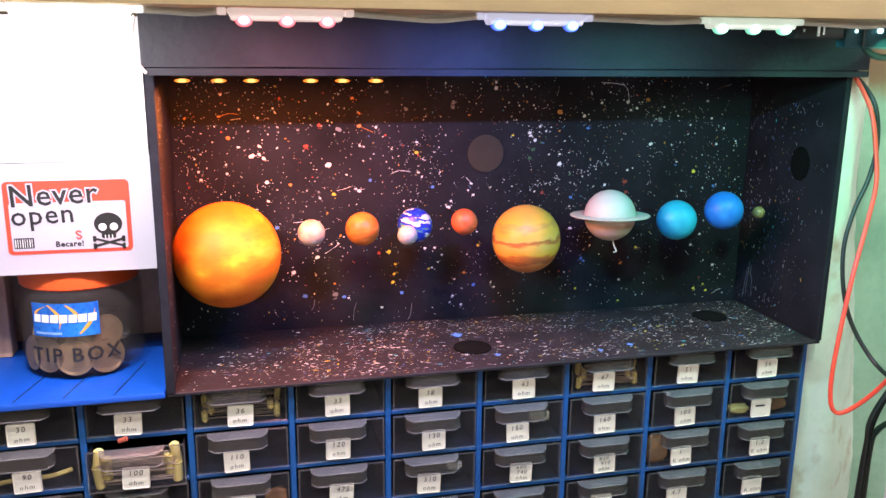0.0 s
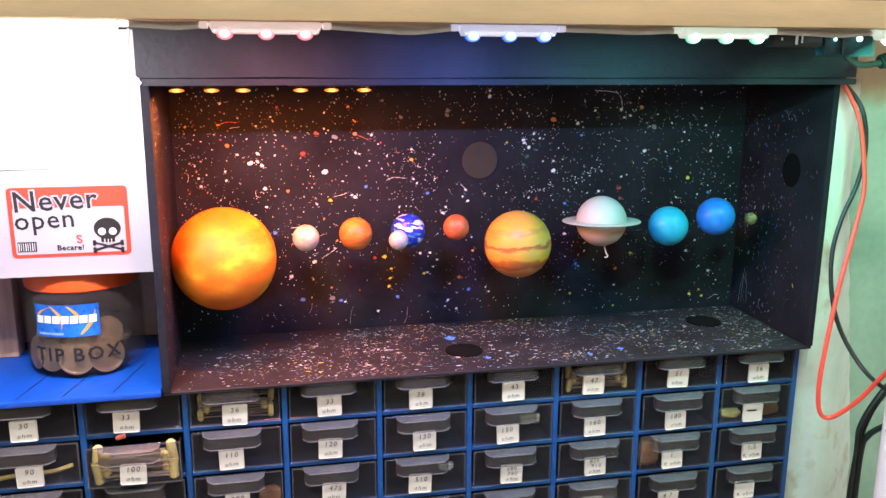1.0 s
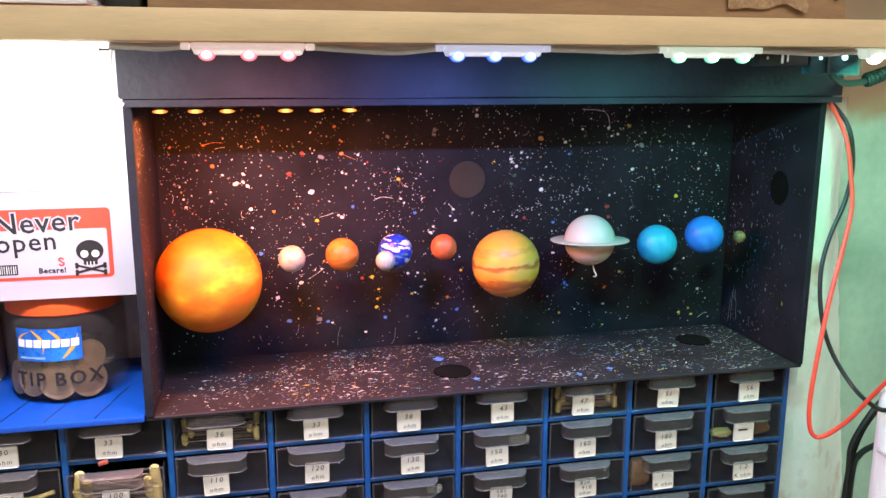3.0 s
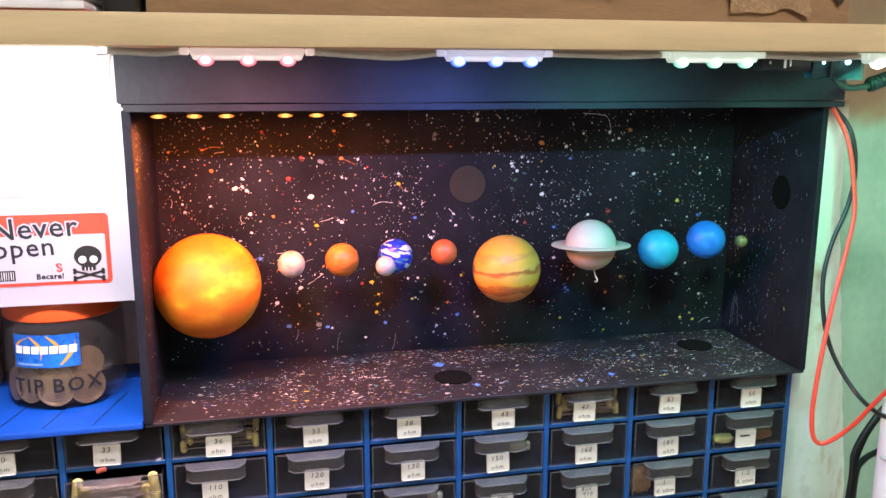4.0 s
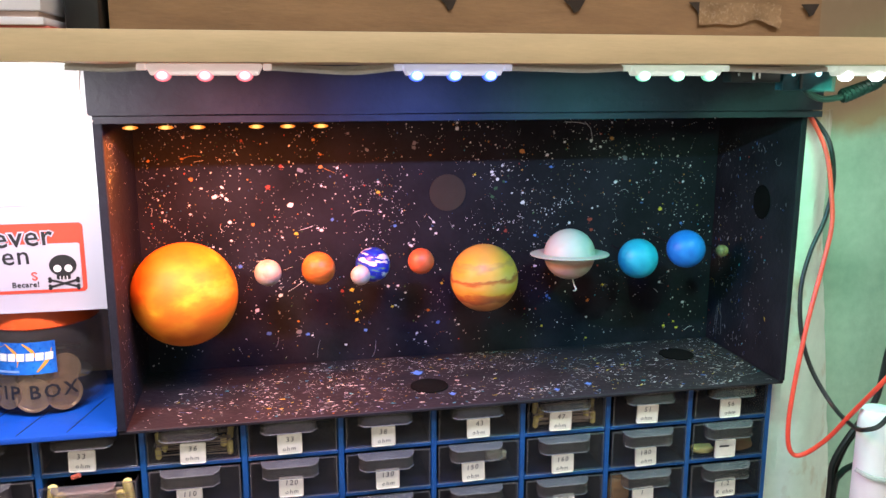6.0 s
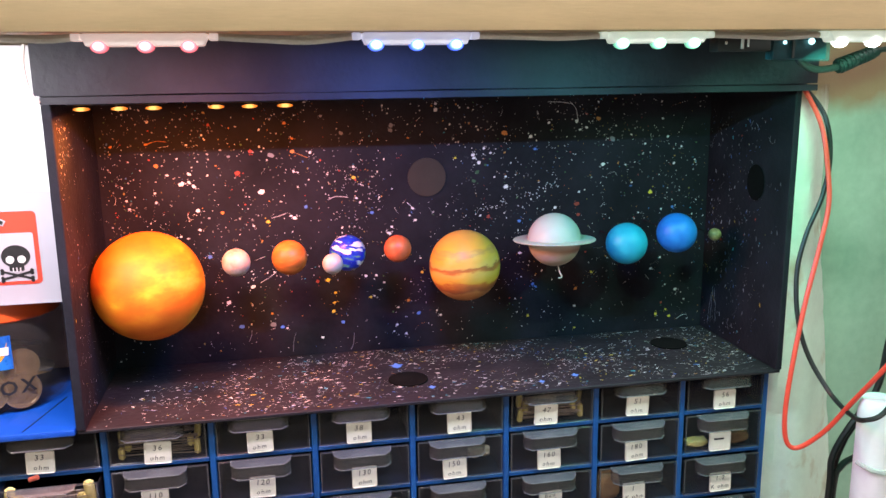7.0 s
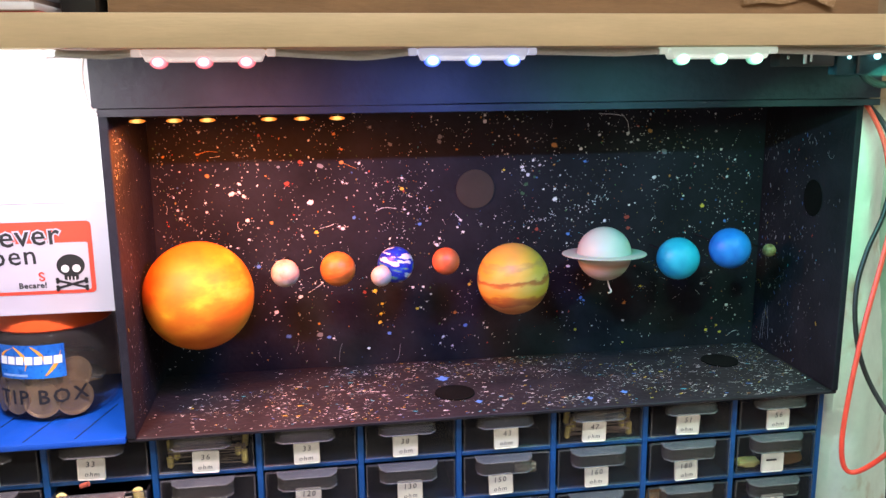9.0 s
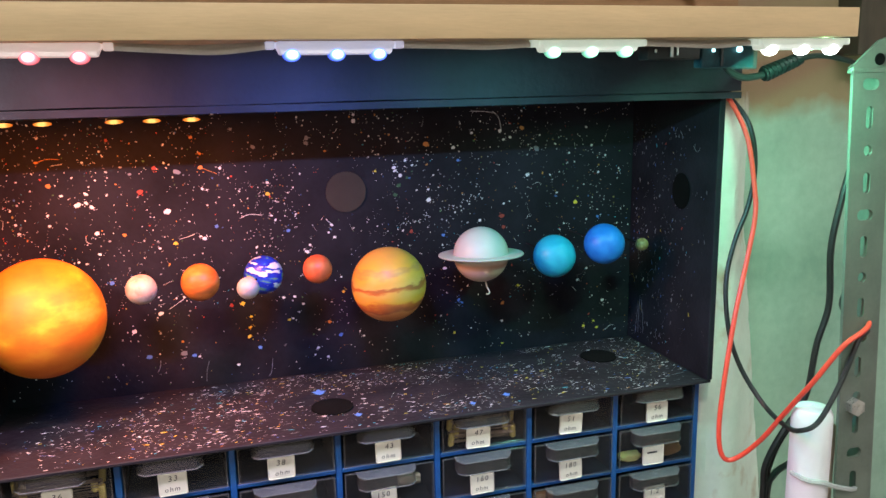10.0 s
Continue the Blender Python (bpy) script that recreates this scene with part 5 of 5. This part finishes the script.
socket = thing("power_socket", (0.372, 0.478, 0.3545), "black power socket with bright contacts under the shelf", "socket")
part("housing", slab(0.352, 0.386, 0.4740, 0.4850, 0.3440, 0.3543, 0.0008), M_CABLE, socket)
part("contact", slab(0.3660, 0.3678, 0.4728, 0.4739, 0.3455, 0.3520, 0.0002, 1), M_METAL, socket, "bright contact")
part("contact", slab(0.3700, 0.3712, 0.4728, 0.4739, 0.3465, 0.3515, 0.0002, 1), M_METAL, socket, "bright contact")
part("contact", slab(0.3560, 0.3572, 0.4728, 0.4739, 0.3480, 0.3500, 0.0002, 1), M_METAL, socket, "bright contact")
M_PLUGG = mat("dark_green_plug", (0.002, 0.006, 0.0065), 0.5, scale=80, var=0.3)
lead = thing("power_lead", (0.44, 0.49, 0.33), "dark green-black power lead with a ribbed plug", "power lead")
part("cord", tube([(0.410, 0.487, 0.3440), (0.417, 0.489, 0.3370), (0.429, 0.491, 0.3330), (0.4435, 0.492, 0.3343)], 0.0022, 10), M_CABLE, lead)
plug = part("plug", rod((0.4435, 0.492, 0.3345), (0.4690, 0.490, 0.3440), 0.0044, 16, r2=0.0036), M_PLUGG, lead, "ribbed dark green plug")
for k in range(8):
    t = 0.06 + k * 0.11
    p = Vector((0.4435, 0.492, 0.3345)).lerp(Vector((0.4690, 0.490, 0.3440)), t)
    part("rib", rod(p, p + Vector((0.0016, -0.0001, 0.0007)), 0.0051 - 0.0010 * t, 16), M_PLUGG, plug)

part("cord", tube([(0.4690, 0.490, 0.3440), (0.482, 0.489, 0.3455), (0.500, 0.488, 0.3430), (0.52, 0.490, 0.338)], 0.0018, 8), M_CABLE, lead)

RED_LINE = [(0.464, 0.572, 0.328), (0.47, 0.562, 0.318), (0.474, 0.545, 0.293), (0.476, 0.537, 0.262), (0.475, 0.532, 0.239), (0.468, 0.528, 0.212), (0.454, 0.52, 0.171), (0.442, 0.512, 0.126), (0.437, 0.508, 0.095), (0.439, 0.506, 0.076), (0.447, 0.503, 0.073), (0.4575, 0.491, 0.090), (0.4639, 0.475, 0.1167), (0.4707, 0.460, 0.142), (0.4831, 0.4515, 0.1663), (0.4960, 0.4505, 0.1745), (0.5038, 0.4530, 0.1778), (0.5085, 0.459, 0.1795)]
BLACK_LINE = [(0.465, 0.574, 0.329), (0.472, 0.564, 0.319), (0.478, 0.548, 0.3), (0.481, 0.543, 0.273), (0.476, 0.541, 0.245), (0.465, 0.54, 0.218), (0.457, 0.536, 0.191), (0.455, 0.528, 0.16), (0.459, 0.518, 0.134), (0.466, 0.5, 0.112), (0.462, 0.472, 0.108), (0.457, 0.452, 0.114), (0.467, 0.448, 0.121), (0.484, 0.45, 0.146), (0.4950, 0.4515, 0.1690), (0.5035, 0.4540, 0.1765), (0.512, 0.486, 0.182), (0.545, 0.505, 0.205)]
solo("red_cable", tube(RED_LINE, 0.0017, 8), M_REDCABLE, (0.442, 0.507, 0.07), "red insulated cable looping down beside the box", "cable")
solo("black_cable", tube(BLACK_LINE, 0.0017, 8), M_CABLE, (0.467, 0.54, 0.087), "black insulated cable looping down beside the box", "cable")
solo("black_cable", tube([(0.545, 0.52, 0.283), (0.543, 0.52, 0.272), (0.537, 0.52, 0.248), (0.531, 0.52, 0.213), (0.533, 0.52, 0.171), (0.525, 0.52, 0.142), (0.52, 0.52, 0.108), (0.51, 0.52, 0.088), (0.494, 0.52, 0.063), (0.487, 0.52, 0.029), (0.484, 0.52, -0.06)], 0.0024, 8), M_CABLE, (0.49, 0.515, -0.06), "thick black mains cable hanging against the wall", "cable")
solo("black_cable", tube([(0.514, 0.514, 0.098), (0.5, 0.514, 0.087), (0.483, 0.514, 0.059), (0.482, 0.514, 0.032), (0.48, 0.514, -0.06)], 0.0024, 8), M_CABLE, (0.49, 0.515, -0.06), "thick black mains cable hanging against the wall", "cable")
solo("black_cable", tube([(0.508, 0.517, 0.054), (0.504, 0.516, 0.054), (0.491, 0.515, 0.048), (0.486, 0.515, 0.03), (0.486, 0.514, -0.06)], 0.0024, 8), M_CABLE, (0.49, 0.515, -0.06), "thick black mains cable hanging against the wall", "cable")

# ---- slotted steel post and the white tube tied to it ----
def slot_outline(w, h, n=24):
    r = min(w, h) / 2
    pts = []
    for k in range(n):
        a = 2 * math.pi * (k + 0.5) / n
        c, s = math.cos(a), math.sin(a)
        pts.append((math.copysign(max(w / 2 - r, 0), c) + r * c, math.copysign(max(h / 2 - r, 0), s) + r * s))
    return pts


def rect_ray(w, h, c, s):
    k = min(w / 2 / max(abs(c), 1e-6), h / 2 / max(abs(s), 1e-6))
    return (c * k, s * k)


PX0, PX1, PY = 0.4780, 0.5045, 0.4550
post = thing("slotted_post", (PX0, PY, -0.25), "grey-green slotted steel angle post with a bolt", "steel post")


def slotted_flange():
    bm = bmesh.new()
    z, k, n, w = -0.256, 0, 24, PX1 - PX0
    cx = (PX0 + PX1) / 2
    while z < 0.334:
        h = 0.0198
        sw, sh = ((0.0052, 0.0138), (0.0118, 0.0068), (0.0052, 0.0130), (0.0062, 0.0066))[k % 4]
        cz = z + h / 2
        hole = slot_outline(sw, sh, n)
        out = [rect_ray(w, h, math.cos(2 * math.pi * (q + 0.5) / n), math.sin(2 * math.pi * (q + 0.5) / n)) for q in range(n)]
        rings = []
        for pts, y in ((out, PY), (hole, PY), (hole, PY + 0.0022)):
            rings.append([bm.verts.new((cx + a, y, cz + b)) for a, b in pts])
        for a, b in zip(rings, rings[1:]):
            for q in range(n):
                bm.faces.new((a[q], a[(q + 1) % n], b[(q + 1) % n], b[q]))
        # square corners of the cell
        for sx in (-1, 1):
            for sz in (-1, 1):
                qs = sorted(range(n), key=lambda q: (out[q][0] - sx * w / 2) ** 2 + (out[q][1] - sz * h / 2) ** 2)[:2]
                bm.faces.new((rings[0][qs[0]], rings[0][qs[1]], bm.verts.new((cx + sx * w / 2, PY, cz + sz * h / 2))))
        z += h
        k += 1
    slab(PX0, PX0 + 0.0004, PY, PY + 0.0022, -0.25, z, bm=bm)
    return bm


part("front_flange", slotted_flange(), M_STEEL, post)
part("side_flange", slab(PX1 - 0.0002, PX1 + 0.002, PY, PY + 0.020, -0.25, 0.3385), M_STEEL, post)
bm = flat_shape([(PX0 - 0.001, 0.3376), (PX1 + 0.002, 0.3376), (PX1 + 0.002, 0.3560), (PX1 - 0.006, 0.3535), (PX0 + 0.004, 0.3405)], PY + 0.0024, 0.0018)
part("top_gusset", bm, M_STEEL, post, "slanted steel corner plate")
part("gusset_hole", rod((PX1 - 0.0055, PY + 0.0018, 0.3425), (PX1 - 0.0055, PY + 0.0030, 0.3425), 0.0036, 20), M_MATT, post, "round bolt hole")
# thin lip in the same enamel as the rest of the post
part("top_cap", slab(PX0 - 0.001, PX1, PY - 0.0004, PY + 0.004, 0.3345, 0.3372, 0.0004, 1), M_STEEL, post, "steel lip across the top end of the post")
bolt = part("bolt", rod((0.4885, PY - 0.005, 0.1240), (0.4885, PY + 0.004, 0.1240), 0.0058, 6), M_METAL, post, "bright hexagonal bolt")
tubeb = thing("white_tube", (0.479, 0.468, -0.05), "white plastic tube with a rounded end tied to the post", "plastic tube")
part("tube_body", lathe((0.479, 0.468, -0.05), [(0.0005, 0.0), (0.0130, 0.0), (0.0130, 0.162), (0.0125, 0.167), (0.0108, 0.1705), (0.0005, 0.1725)], 40), M_BOTTLE, tubeb)
part("side_strip", slab(0.4905, 0.4950, 0.4625, 0.472, -0.05, 0.108, 0.001), M_BEIGE, tubeb, "beige strip along the tube")
part("cable_tie", tube([(0.4655, 0.468, 0.0765), (0.4685, 0.4575, 0.0755), (0.479, 0.4535, 0.0735), (0.490, 0.4530, 0.069), (0.503, 0.4535, 0.065), (0.510, 0.458, 0.064)], 0.0016, 6), M_STRAP, tubeb, "clear cable tie")
for ob in post.children:
    ob.data.transform(Matrix(((1, 0, -0.048, 0.028), (0, 1, 0, 0), (0, 0, 1, 0), (0, 0, 0, 1))))

solo("wall_board", slab(0.604, 0.85, 0.588, 0.6138, 0.347, 0.62, 0.002), M_DARKWOOD, (0.7, 0.6, 0.347), "dark brown board fixed to the wall behind the post", "board")
solo("red_resistor", rod((-0.0735, 0.5665, 0.0748), (-0.0680, 0.5655, 0.0768), 0.0017, 10), mat("red_brown_lacquer", (0.45, 0.10, 0.06), 0.4, scale=200, var=0.2), (-0.07, 0.566, 0.0735), "small red-brown resistor lying on a drawer edge", "resistor")
